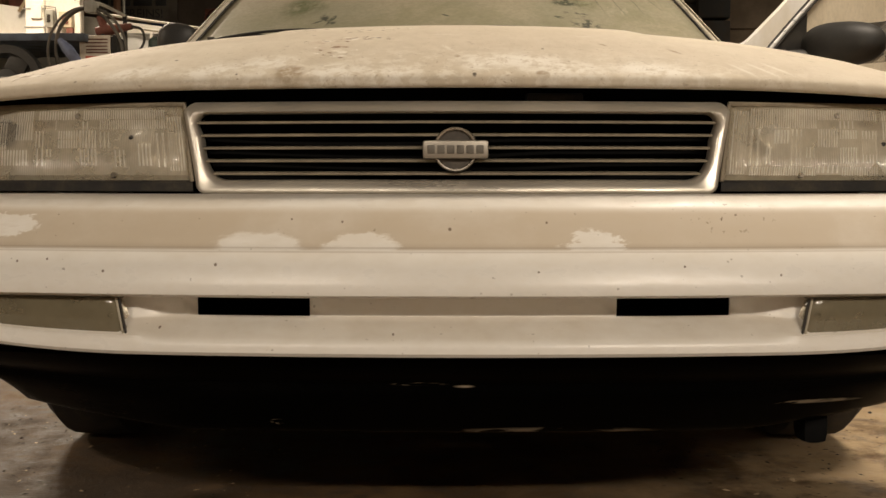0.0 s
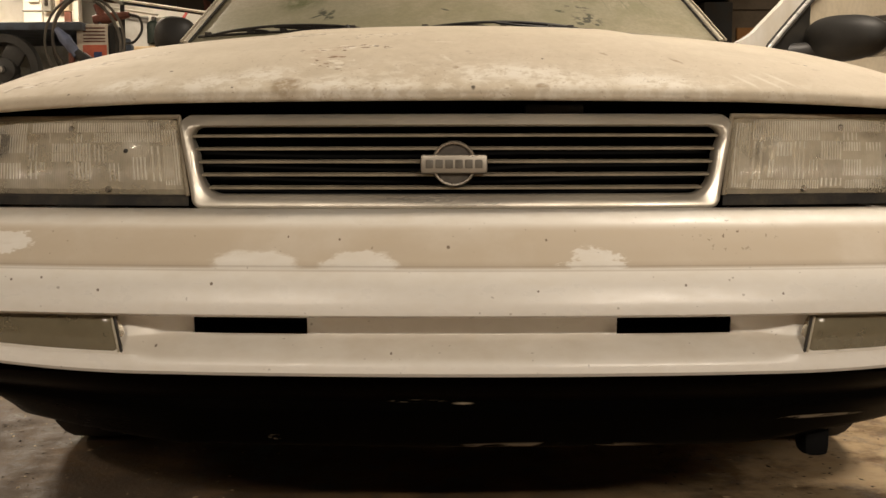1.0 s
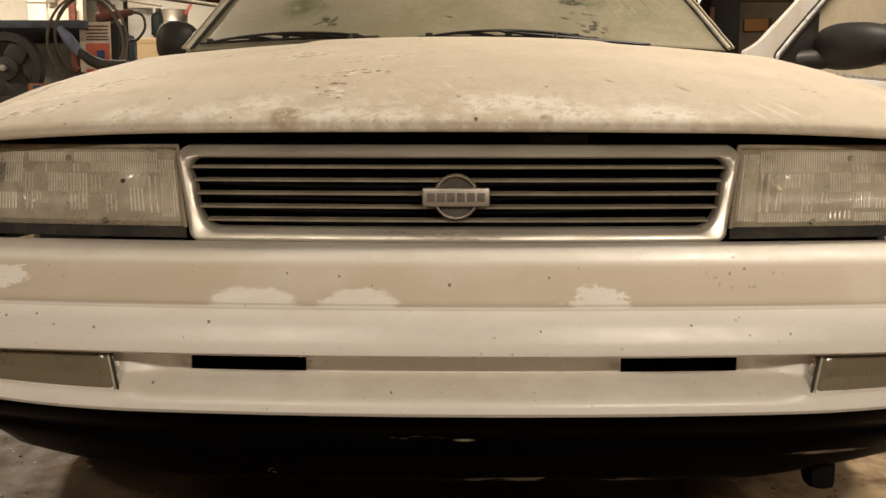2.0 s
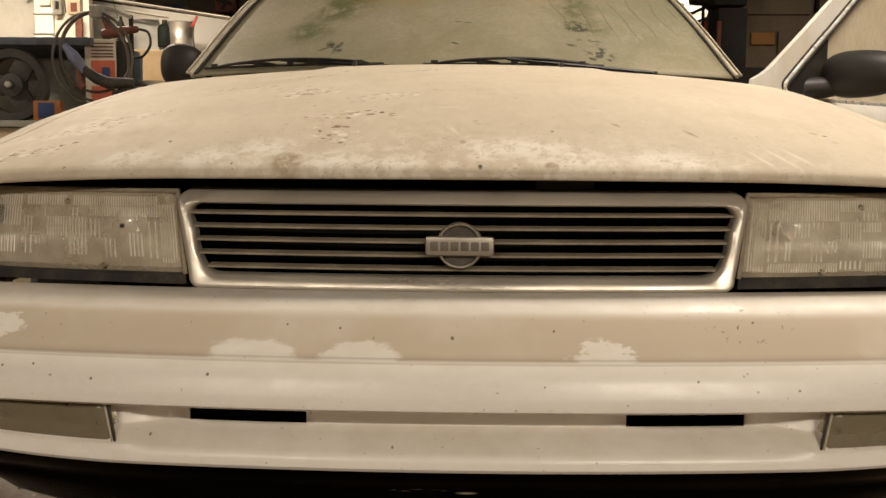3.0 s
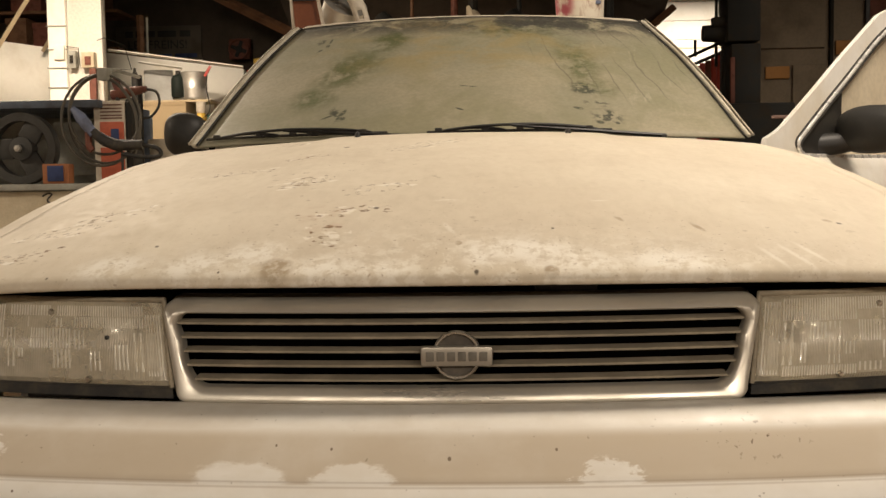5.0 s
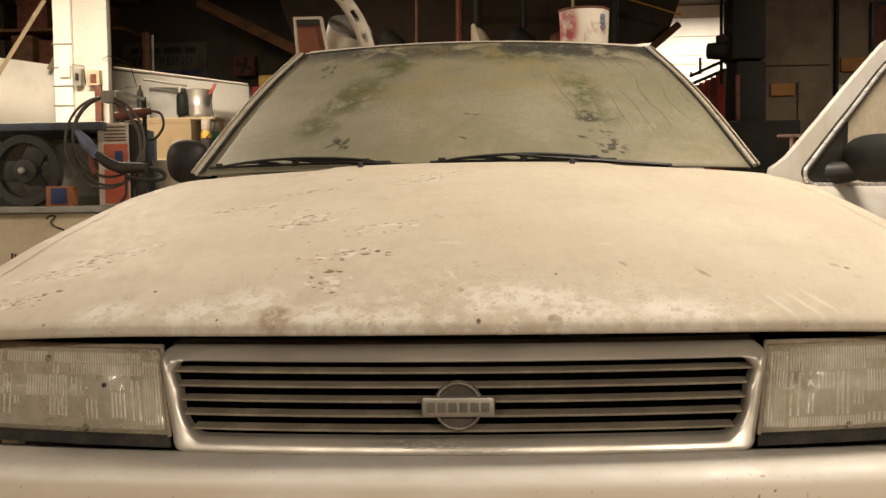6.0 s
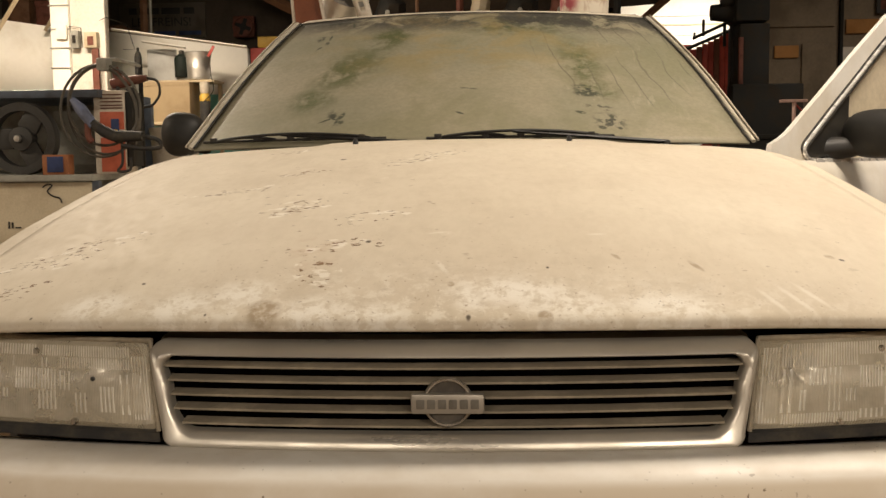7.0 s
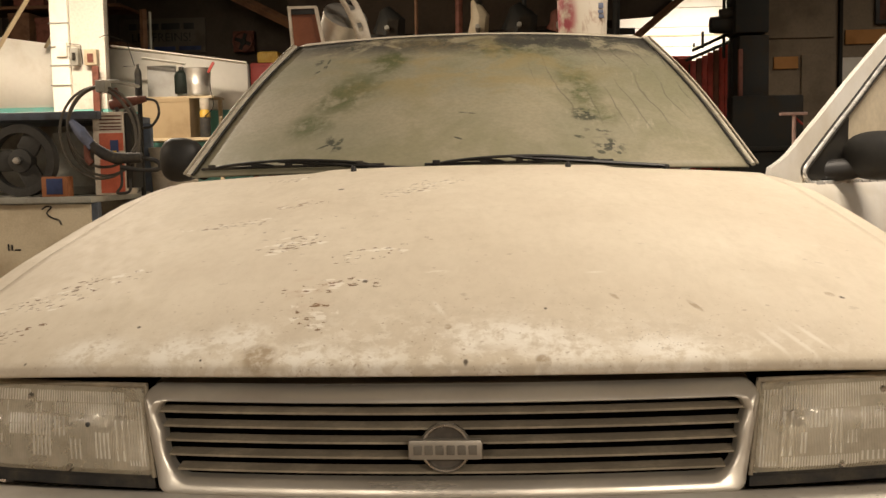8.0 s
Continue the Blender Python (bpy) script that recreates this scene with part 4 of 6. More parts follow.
windshield = part("windshield", sheet(25, 41, lambda i, j: glass_point(j / 20 - 1, i / 24)), SHIELD, car, "windshield under thick grey-green dust", solid=0.005)
for side in (-1, 1):
    line = [glass_point(side * 1.0, k / 16) + Vector((0, 0, 0.004)) for k in range(17)]
    part("seal", tube(line, 0.0026, 8), RUBBER, windshield)
    out = [p + Vector((side * 0.012, 0.007, 0.000)) for p in line]
    pillar = part("windshield_pillar", tube(out, 0.0062, 10, flat=0.8), PILLAR, car)
    part("drip_strip", tube([p + Vector((side * 0.009, 0.006, 0.007)) for p in out], 0.0018, 8), SLAT, pillar)
    part("trim_strip", tube([p + Vector((side * 0.013, 0.009, 0.003)) for p in out], 0.0036, 8), ROOF, pillar)
part("top_seal", tube([glass_point(k / 20 - 1, 1.0) + Vector((0, 0.002, 0.000)) for k in range(41)], 0.003, 8), RUBBER, windshield)
part("cowl", sheet(3, 31, lambda i, j: (0.73 * (j / 15 - 1), hood_back(0.73 * (j / 15 - 1)) + (-0.03, 0.03, 0.10)[i], hood_z(0.73 * (j / 15 - 1), 1.35) + (-0.03, -0.028, -0.02)[i])), BLACK, car)


def roof_point(i, j):
    u, v = j / 12 - 1, (i / 24) ** 2
    x = 0.575 * u
    front = 2.13 + 0.20 * (0.548 * u) ** 2
    y = front + (3.35 - front) * v
    z = 1.327 + 0.010 * (1 - math.exp(-(y - front) / 0.022)) - 0.060 * (0.548 * u) ** 2 + 0.025 * math.sin(math.pi * min(1.0, v * 0.9 + 0.02)) - 0.05 * v * v
    return x * (1 + 0.03 * math.sin(math.pi * v)), y, z - 0.012 * (abs(u) > 0.95)


roof = part("roof", sheet(25, 25, roof_point), ROOF, car, "dusty white roof", solid=0.012)


def side_panel(side, y0, y1, low):
    prof = [(0.60, 0.890), (0.755, 0.884), (0.785, 0.874), (0.805, 0.846), (0.825, 0.78), (0.832, 0.68), (0.828, 0.55), (0.815, 0.40), (0.79, 0.27), (0.74, 0.24)]

    def at(i, j):
        y = y0 + (y1 - y0) * i / 24
        w, z = prof[j]
        d = (y - 3.48) / 0.34
        arch = 0.32 + 0.33 * math.sqrt(1 - d * d) if abs(d) < 1 else 0.0
        w -= 0.10 * max(0.0, (y - 4.1) / 0.4) ** 2
        return side * w, y, max(z, arch)
    return sheet(25, len(prof), at)


part("passenger_door", side_panel(-1, 1.475, 2.46, 0.24), BODY, car, "closed white passenger door", solid=0.012)
part("rear_door", side_panel(-1, 2.466, 3.30, 0.24), BODY, car, solid=0.012)
part("rear_door", side_panel(1, 2.466, 3.30, 0.24), BODY, car, solid=0.012)
for side in (-1, 1):
    part("rear_quarter", side_panel(side, 3.306, 4.50, 0.24), BODY, car, solid=0.012)
    part("sill", box(min(side * 0.70, side * 0.80), max(side * 0.70, side * 0.80), 1.30, 3.15, 0.19, 0.255, 0.02), BODY, car)
    rail = [Vector((side * 0.568, 2.21, 1.300)), Vector((side * 0.583, 2.7, 1.335)), Vector((side * 0.58, 3.3, 1.30)), Vector((side * 0.66, 3.75, 1.08)), Vector((side * 0.70, 3.95, 0.92))]
    part("roof_rail", tube(smooth_line(rail, 6), 0.016, 10), BODY, car)
    post = [Vector((side * 0.765, 2.46, 0.90)), Vector((side * 0.615, 2.50, 1.315))]
    part("centre_pillar", tube(post, 0.030, 10, flat=1.4), BODY, car)
    bm = bmesh.new()
    ring = [(0.745, 2.49, 0.91), (0.72, 3.80, 0.92), (0.615, 3.32, 1.29), (0.615, 2.52, 1.315)]
    bm.faces.new([bm.verts.new((side * x, y, z)) for x, y, z in ring])
    part("rear_side_glass", bm, DOOR_GLASS, car, solid=0.005)
bm = bmesh.new()
bm.faces.new([bm.verts.new(p) for p in ((-0.745, 1.60, 0.905), (-0.745, 2.44, 0.91), (-0.618, 2.48, 1.30), (-0.60, 2.23, 1.29))])
part("passenger_glass", bm, DOOR_GLASS, car, solid=0.005)
part("rear_window", sheet(9, 13, lambda i, j: ((0.57 + 0.10 * i / 8) * (j / 6 - 1), 3.33 + 0.60 * i / 8, 1.295 - 0.37 * i / 8 - 0.03 * (j / 6 - 1) ** 2)), DOOR_GLASS, car, solid=0.005)
part("trunk_lid", sheet(13, 13, lambda i, j: (0.70 * (j / 6 - 1), 3.90 + 0.62 * min(1.0, i / 9), 0.925 - 0.02 * i / 9 - 0.02 * (j / 6 - 1) ** 2 - (0.10 * max(0, i - 9)))), BODY, car, solid=0.012)
part("rear_bumper", box(-0.78, 0.78, 4.42, 4.56, 0.33, 0.60, 0.05), BODY, car)
part("dashboard", box(-0.66, 0.66, 1.75, 1.98, 0.72, 0.90, 0.05), BLACK, car)
part("floor_pan", box(-0.70, 0.70, 0.55, 4.40, 0.20, 0.26, 0.02), SHADE_BLACK, car)
part("engine_block", box(-0.55, 0.55, 0.42, 1.25, 0.27, 0.62, 0.05), SHADE_BLACK, car)
for side in (-1, 1):
    seat = part("front_seat", box(side * 0.36 - 0.24, side * 0.36 + 0.24, 2.25, 2.75, 0.38, 0.56, 0.05), SEAT, car)
    part("seat_back", box(side * 0.36 - 0.23, side * 0.36 + 0.23, 2.72, 2.86, 0.52, 1.16, 0.05), SEAT, seat)
for x, y in ((-0.735, 0.93), (0.735, 0.93), (-0.735, 3.48), (0.735, 3.48)):
    a = 90 if x > 0 else -90
    wheel = part("wheel", lathe([(0.10, -0.09), (0.19, -0.09), (0.27, -0.085), (0.295, -0.06), (0.298, 0.0), (0.295, 0.06), (0.27, 0.085), (0.19, 0.088), (0.185, 0.07)], (x, y, 0.297), pose(0, 0, 0, 0, a, 0), 36), RUBBER, car)
    part("rim", lathe([(0.0, 0.055), (0.05, 0.06), (0.06, 0.045), (0.15, 0.05), (0.18, 0.08), (0.192, 0.084)], (x, y, 0.297), pose(0, 0, 0, 0, a, 0), 36), TIN, wheel)

# wipers and washer nozzles
def blade_line(x0, x1, v0, v1, lift, n=16):
    out = []
    for k in range(n + 1):
        t = k / n
        x = x0 + (x1 - x0) * t
        v = v0 + (v1 - v0) * t
        out.append(glass_point(x / (0.715 - 0.167 * v), v) + Vector((0, -0.5, 0.87)) * lift)
    return out


def wiper(x0, x1, v0, v1, pivot_x, hold):
    arm_line = smooth_line([tuple(glass_point(pivot_x / 0.715, 0.0) + Vector((0, -0.01, 0.001))), tuple(blade_line(x0, x1, v0, v1, 0.019)[int(16 * (0.55 * hold + 0.45 * (1 - hold)))]), tuple(blade_line(x0, x1, v0, v1, 0.020)[int(16 * hold)])], 8)
    w = part("wiper", tube(arm_line, [0.0075 - 0.003 * k / (len(arm_line) - 1) for k in range(len(arm_line))], 8, flat=0.7), BLACK, car, "black windshield wiper")
    part("rubber_blade", tube(blade_line(x0, x1, v0, v1, 0.006), 0.0036, 8), RUBBER, w)
    up = Vector((0, -0.5, 0.87))
    for a, b, high in ((0.08, 0.92, 0.016), (0.08, 0.42, 0.009), (0.58, 0.92, 0.009)):
        low = blade_line(x0 + a * (x1 - x0), x0 + b * (x1 - x0), v0 + a * (v1 - v0), v0 + b * (v1 - v0), 0.007)
        part("blade_bridge", tube([p + up * high * math.sin(math.pi * k / 16) ** 0.7 for k, p in enumerate(low)], 0.0036, 8), BLACK, w)
    for f in (0.10, 0.34, 0.50, 0.66, 0.90):
        p = blade_line(x0, x1, v0, v1, 0.013)[int(16 * f)]
        part("blade_clip", box(p.x - 0.009, p.x + 0.009, p.y - 0.005, p.y + 0.005, p.z - 0.008, p.z + 0.004, 0.002), RUBBER, w)
    part("pivot_cap", lathe([(0.0, 0.006), (0.007, 0.005), (0.009, 0.001), (0.009, -0.02)], glass_point(pivot_x / 0.715, 0.0) + Vector((0, -0.01, 0.0))), BLACK, w)


wiper(-0.69, -0.20, 0.030, 0.022, -0.10, 0.55)
wiper(-0.10, 0.36, 0.016, 0.024, 0.49, 0.60)
for x in (-0.262, 0.240):
    z = hood_z(x, 1.30) + 0.002
    part("washer_nozzle", lathe([(0.0, 0.013), (0.004, 0.012), (0.006, 0.007), (0.0075, -0.003)], (x, 1.30, z), None, 12), BLACK, car)


def mirror_shell(cx, cy, cz, rx, ry, rz, parent, move=None):
    """A squarish rounded mirror shell with its glass recessed at the back."""
    bm = bmesh.new()
    bmesh.ops.create_uvsphere(bm, u_segments=32, v_segments=20, radius=1.0)
    for v in bm.verts:
        x, y, z = v.co
        k = 1.0 / (abs(x) ** 2.5 + abs(z) ** 2.5 + abs(y) ** 2.3 + 1e-9) ** (1 / 2.5)
        x, y, z = x * k, y * k, z * k
        taper = 1.0 - 0.10 * x
        v.co = (cx + rx * x, cy + (ry * y if y < 0 else 0.35 * ry * y), cz + rz * z * taper)
    return part("door_mirror", bm, MIRROR_BLACK, parent, "dusty black plastic door mirror", move=move)


left_mirror = mirror_shell(-0.822, 1.80, 0.953, 0.064, 0.060, 0.063, car)
part("mirror_stalk", tube(smooth_line([(-0.80, 1.80, 0.935), (-0.775, 1.77, 0.925), (-0.745, 1.74, 0.92)], 4), [0.022] * 4 + [0.026] * 5, 12), MIRROR_BLACK, left_mirror)
part("mirror_glass", box(-0.865, -0.78, 1.820, 1.826, 0.920, 0.990, 0.002), CHROME, left_mirror)

# the open driver door, in its own plane: s along it, n toward its outside
DOOR = Matrix.Translation((0.748, 1.475, 0)) @ Matrix.Rotation(radians(43), 4, "Z")


def door_sheet(points, n, thick, bevel=0.004):
    """An upright slab from s, z points, its outside at n."""
    bm = bmesh.new()
    lo = [bm.verts.new((s, -n, z)) for s, z in points]
    hi = [bm.verts.new((s, -n + thick, z)) for s, z in points]
    bm.faces.new(lo)
    bm.faces.new(hi[::-1])
    for k in range(len(points)):
        bm.faces.new((lo[k], lo[(k + 1) % len(points)], hi[(k + 1) % len(points)], hi[k]))
    if bevel:
        bmesh.ops.bevel(bm, geom=list(bm.edges), offset=bevel, segments=2, affect="EDGES")
    return bm


DOOR_SECTION = [(-0.02, 0.860), (0.012, 0.859), (0.022, 0.850), (0.034, 0.825), (0.048, 0.78), (0.058, 0.70), (0.060, 0.62), (0.055, 0.52), (0.040, 0.40), (0.015, 0.28), (-0.05, 0.27), (-0.05, 0.85)]


def door_skin(i, j):
    n, z = DOOR_SECTION[j]
    s = 0.0 + 0.98 * i / 30
    return s, -n, z


door = part("driver_door", sheet(31, len(DOOR_SECTION), door_skin, closed=True), BODY, car, "open white driver door with dusty glass", move=DOOR)
for s in (0.0, 0.98):
    bm = bmesh.new()
    bm.faces.new([bm.verts.new((s, -n, z)) for n, z in DOOR_SECTION])
    part("door_edge", bm, BODY, door, move=DOOR, smooth=False)
OUTER = [(-0.01, 0.850), (0.004, 0.885), (0.010, 0.902), (0.05, 0.916), (0.085, 0.932), (0.243, 1.034), (0.389, 1.132), (0.604, 1.268), (0.70, 1.302), (0.96, 1.318), (1.00, 1.315), (1.03, 0.858)]
INNER = [(0.215, 0.856), (0.180, 0.863), (0.158, 0.880), (0.160, 0.897), (0.190, 0.920), (0.300, 0.997), (0.420, 1.078), (0.600, 1.200), (0.73, 1.256), (0.90, 1.275), (0.935, 1.255), (0.955, 0.858)]
bm = bmesh.new()
for n, flip in ((0.004, False), (-0.010, True)):
    a = [bm.verts.new((s, -n, z)) for s, z in OUTER]
    b = [bm.verts.new((s, -n, z)) for s, z in INNER]
    for k in range(len(a) - 1):
        bm.faces.new((a[k], a[k + 1], b[k + 1], b[k]))
    if not flip:
        fa, fb = a, b
    else:
        for k in range(len(a) - 1):
            bm.faces.new((fa[k], a[k], a[k + 1], fa[k + 1]))
            bm.faces.new((fb[k], fb[k + 1], b[k + 1], b[k]))
part("window_frame", bm, BODY, door, move=DOOR)
part("window_trim", tube(smooth_line([(s, -0.008, z) for s, z in INNER], 5), 0.0058, 8), BRIGHT, door, "bright window trim", move=DOOR)
part("window_channel", tube(smooth_line([(s + 0.009, -0.006, z - 0.005) for s, z in INNER], 5), 0.0065, 8), RUBBER, door, move=DOOR)
part("trim_gasket", tube(smooth_line([(s - 0.007, -0.005, z + 0.005) for s, z in INNER], 5), 0.0032, 8), RUBBER, door, move=DOOR)
part("belt_trim", box(0.205, 0.965, -0.018, -0.002, 0.851, 0.864, 0.003), BRIGHT, door, move=DOOR)
part("window_glass", door_sheet([*INNER[:-1], (0.955, 0.856)], -0.006, 0.005, 0.0), DOOR_GLASS, door, "dusty door glass", move=DOOR, smooth=False)
part("sail_panel", door_sheet([(0.190, 0.866), (0.167, 0.884), (0.172, 0.900), (0.300, 0.990), (0.378, 1.043), (0.391, 1.030), (0.388, 0.985), (0.396, 0.866)], 0.005, 0.008, 0.001), MIRROR_BLACK, door, move=DOOR)
mirror = mirror_shell(0, 0, 0, 0.120, 0.070, 0.064, door, DOOR @ Matrix.Translation((0.360, -0.130, 0.927)) @ Matrix.Rotation(radians(-90), 4, "Z"))
part("mirror_foot", tube(smooth_line([(0.350, -0.075, 0.902), (0.325, -0.040, 0.893), (0.285, 0.020, 0.886)], 5), [0.026 + 0.0006 * k for k in range(11)], 20), BLACK, door, move=DOOR)
part("mirror_glass", box(0.383, 0.389, -0.240, -0.025, 0.872, 0.984, 0.002), CHROME, door, move=DOOR)
part("door_handle", box(0.80, 0.93, -0.075, -0.05, 0.76, 0.80, 0.01), BLACK, door, move=DOOR)

# ---- the garage ----
def structure(name, bm, material, label, category, askew=False):
    ob = tagged(part(name, bm, material, smooth=False), label, category, kind="structure")
    if askew:
        xs, ys = [v.co.x for v in ob.data.vertices], [v.co.y for v in ob.data.vertices]
        x, y = min(xs) if min(xs) > 0 else max(xs), min(ys)
        ob.location.x = plan(x, y) - x
    return ob


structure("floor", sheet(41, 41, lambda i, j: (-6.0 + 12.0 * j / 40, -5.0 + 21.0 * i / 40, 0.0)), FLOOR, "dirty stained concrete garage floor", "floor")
structure("ceiling", box(-6.2, 6.2, -5.2, 16.2, 3.7, 3.9, 0), CEILING, "sooty dark garage ceiling", "ceiling")
structure("wall_back", box(-6.2, 6.2, 16.0, 16.2, 0, 3.7, 0), DARK_WALL, "grimy dark far wall", "wall")
structure("wall_front", box(-6.2, 6.2, -5.2, -5.0, 0, 3.7, 0), DARK_WALL, "grimy brown wall", "wall")
structure("wall_left", box(-6.2, -6.0, -5.0, 16.0, 0, 3.7, 0), GREY_WALL, "grey garage side wall", "wall")
structure("wall_right", box(6.0, 6.2, -5.0, 16.0, 0, 3.7, 0), GREY_WALL, "grey garage side wall", "wall")
for k, y in enumerate((3.2, 6.0, 9.0, 12.0)):
    structure("trim_beam", box(-6.0, 6.0, y, y + 0.14, 3.42, 3.7, 0.01), DARK_STEEL, "dark ceiling beam", "beam")

# unseen ceiling fixtures, added at the lamps that brighten the place
for lx, ly, lz, size, watts in LAMPS:
    lamp = thing("added_light", "unseen tube lamp added below the ceiling", "lamp", lx, ly, lz, "ceiling lamps", askew=False)
    part("housing", box(lx - size / 2, lx + size / 2, ly - 0.11, ly + 0.11, lz, lz + 0.06, 0.01), GREY_STEEL, lamp)
    part("tube", tube([(lx - size / 2 + 0.03, ly, lz - 0.03), (lx + size / 2 - 0.03, ly, lz - 0.03)], 0.018, 10), LAMP_GLOW, lamp)
    for x in (lx - size / 3, lx + size / 3):
        part("rod", tube([(x, ly, lz + 0.05), (x, ly, 3.72)], 0.006, 6), DARK_STEEL, lamp)

# left background: column, low wall with a turquoise band, lumber
column = thing("column", "square white painted concrete column", "column", -3.50, 7.2, 0)
part("shaft", box(-3.62, -3.335, 7.0, 7.09, 1.43, 3.7, 0.008), COLUMN_PAINT, column)
part("painted_base", box(-3.622, -3.333, 6.998, 7.092, 0, 1.43, 0.008), TURQUOISE, column)
part("pipe_chase", box(-3.775, -3.624, 6.97, 7.09, 0.0, 3.7, 0.01), WHITE_WALL, column)
for z in (1.62, 1.78, 1.93, 2.12):
    part("strap", box(-3.782, -3.615, 6.960, 6.972, z, z + 0.010, 0.002), GREY_STEEL, column)
part("chipped_patch", box(-3.72, -3.63, 6.94, 6.97, 1.85, 1.97, 0.012), WHITE_WALL, column)
low_wall = thing("partition_wall", "white low wall with a turquoise band", "wall", -3.6, 7.5, 0, kind="structure")
part("upper", sheet(2, 2, lambda i, j: (-6.0 + 2.22 * j, 7.46, (1.482, 2.33 - 0.34 * j)[i])), WHITE_WALL, low_wall, solid=0.1)
part("lower", box(-6.0, -3.78, 7.452, 7.55, 0, 1.482, 0), TURQUOISE, low_wall)
part("upper_board", sheet(2, 2, lambda i, j: (-3.72 + 1.293 * j, 7.96, (1.455, 2.040 - 0.175 * j)[i])), WHITE_WALL, low_wall, solid=0.1)
part("lower_board", box(-3.72, -2.427, 7.952, 8.06, 0, 1.455, 0), TURQUOISE, low_wall)


def plank(name, label, a, b, r, material, flat=0.5):
    ob = thing(name, label, "lumber", *a)
    part("board", tube([a, b], r, 4, flat=flat), material, ob, smooth=False)
    return ob


plank("plank", "pale board leaning on the low wall", (-5.19, 6.58, 0.0), (-3.66, 6.85, 2.46), 0.035, WOOD)
plank("plank", "pale short brace leaning by the column", (-3.99, 7.38, 1.98), (-3.80, 7.38, 2.28), 0.03, WOOD)
plank("rail", "white sloping rail along the low wall", (-3.45, 7.40, 1.982), (-2.289, 7.40, 1.812), 0.024, WHITE_WALL)
plank("plank", "white board lying behind the rail", (-3.28, 7.6, 1.90), (-2.90, 7.6, 1.84), 0.022, WHITE_WALL)
plank("plank", "brown board standing upright on the floor", (-3.61, 8.5, 0.0), (-3.60, 8.5, 2.46), 0.035, BROWN_WOOD)
plank("rod", "thin grey rod standing on the floor", (-3.51, 8.4, 0.0), (-3.50, 8.4, 2.42), 0.012, GREY_STEEL)
switch = thing("switch_box", "grey metal switch box on the column", "switch box", -3.54, 6.99, 1.85)
part("body", box(-3.585, -3.52, 6.93, 7.0, 1.78, 1.92, 0.006), GREY_STEEL, switch)
part("lever", box(-3.565, -3.54, 6.915, 6.93, 1.82, 1.88, 0.004), DARK_STEEL, switch)
switch = thing("switch_box", "tan metal outlet box on the column", "switch box", -3.42, 6.99, 1.85)
part("body", box(-3.48, -3.375, 6.93, 7.0, 1.78, 1.905, 0.006), CREAM_PANEL, switch)
part("socket", box(-3.45, -3.40, 6.922, 6.93, 1.80, 1.87, 0.004), RUST, switch)
conduit = thing("conduit", "thin wires running over the column", "cable", -3.4, 6.97, 1.4)
part("wire", tube([(-3.63, 6.98, 1.96), (-3.52, 6.975, 1.945), (-3.51, 6.975, 1.79)], 0.0032, 6), DARK_STEEL, conduit)
part("wire", tube([(-3.36, 6.97, 2.0), (-3.30, 6.96, 2.02), (-3.22, 7.2, 1.99), (-3.20, 7.3, 1.80), (-3.26, 7.2, 1.79)], 0.0032, 6), DARK_STEEL, conduit)
strap = thing("red_strap", "red steel strap hanging on the column", "strap", -3.30, 6.9, 1.40)
part("band", box(-3.41, -3.355, 6.90, 6.93, 1.40, 1.77, 0.006), RUST, strap)

# store behind the low wall
sheet_metal = thing("metal_sheet", "pale grey sheet leaning on the low wall", "panel", -3.15, 7.75, 1.2)
part("panel", box(-3.29, -3.03, 7.70, 7.72, 1.2, 1.84, 0.004), stained("pale_grey_sheet", (0.42, 0.42, 0.40), (0.33, 0.32, 0.29), 5, 0.5), sheet_metal)
for x, r, z0, z1, m, lab, y in ((-3.26, 0.03, 1.55, 1.80, RUBBER, "dark round bar standing upright", 7.45), (-2.89, 0.06, 1.57, 1.765, GREEN_STEEL, "dark green bottle on a shelf", 7.42)):
    c = thing("canister", lab, "canister", x, y, z0)
    part("body", lathe([(0.0, 0.0), (r * 0.95, 0.0), (r, 0.01), (r, (z1 - z0) * 0.8), (r * 0.8, (z1 - z0) * 0.92), (r * 0.4, z1 - z0), (0, z1 - z0)], (x, y, z0), None, 20), m, c)
    part("cap", lathe([(0.0, 0.03), (r * 0.35, 0.03), (r * 0.38, 0.0)], (x, y, z1), None, 16), RUBBER, c)
store = thing("shelf", "shelf boards behind the low wall", "shelf", -2.95, 7.4, 0)
part("board", box(-3.32, -2.48, 7.26, 7.7, 1.165, 1.19, 0.004), WOOD, store)
part("board", box(-3.32, -2.60, 7.38, 7.7, 1.525, 1.545, 0.004), WOOD, store)
for x in (-3.30, -2.62):
    part("upright", box(x - 0.015, x + 0.015, 7.62, 7.66, 0, 1.545, 0.003), WOOD, store)
bucket = thing("tin_bucket", "crinkled silver tin on the shelf", "bucket", -2.77, 7.46, 1.545)
part("body", lathe([(0.0, 0.0), (0.085, 0.0), (0.092, 0.006), (0.10, 0.07), (0.098, 0.075), (0.106, 0.12), (0.104, 0.125), (0.112, 0.20), (0.116, 0.235), (0.112, 0.24), (0.107, 0.235), (0.10, 0.02)], (-2.77, 7.46, 1.545), None, 28), TIN, bucket)
carton = thing("cardboard_box", "plain brown cardboard box", "box", -2.995, 7.44, 1.19)
part("carton", box(-3.21, -2.785, 7.29, 7.60, 1.19, 1.525, 0.006), CARDBOARD, carton)
part("flap", box(-3.205, -2.79, 7.286, 7.292, 1.49, 1.522, 0.001), CARDBOARD, carton)
glue = thing("bottle", "yellow and black bottle beside the carton", "bottle", -2.685, 7.35, 1.19)
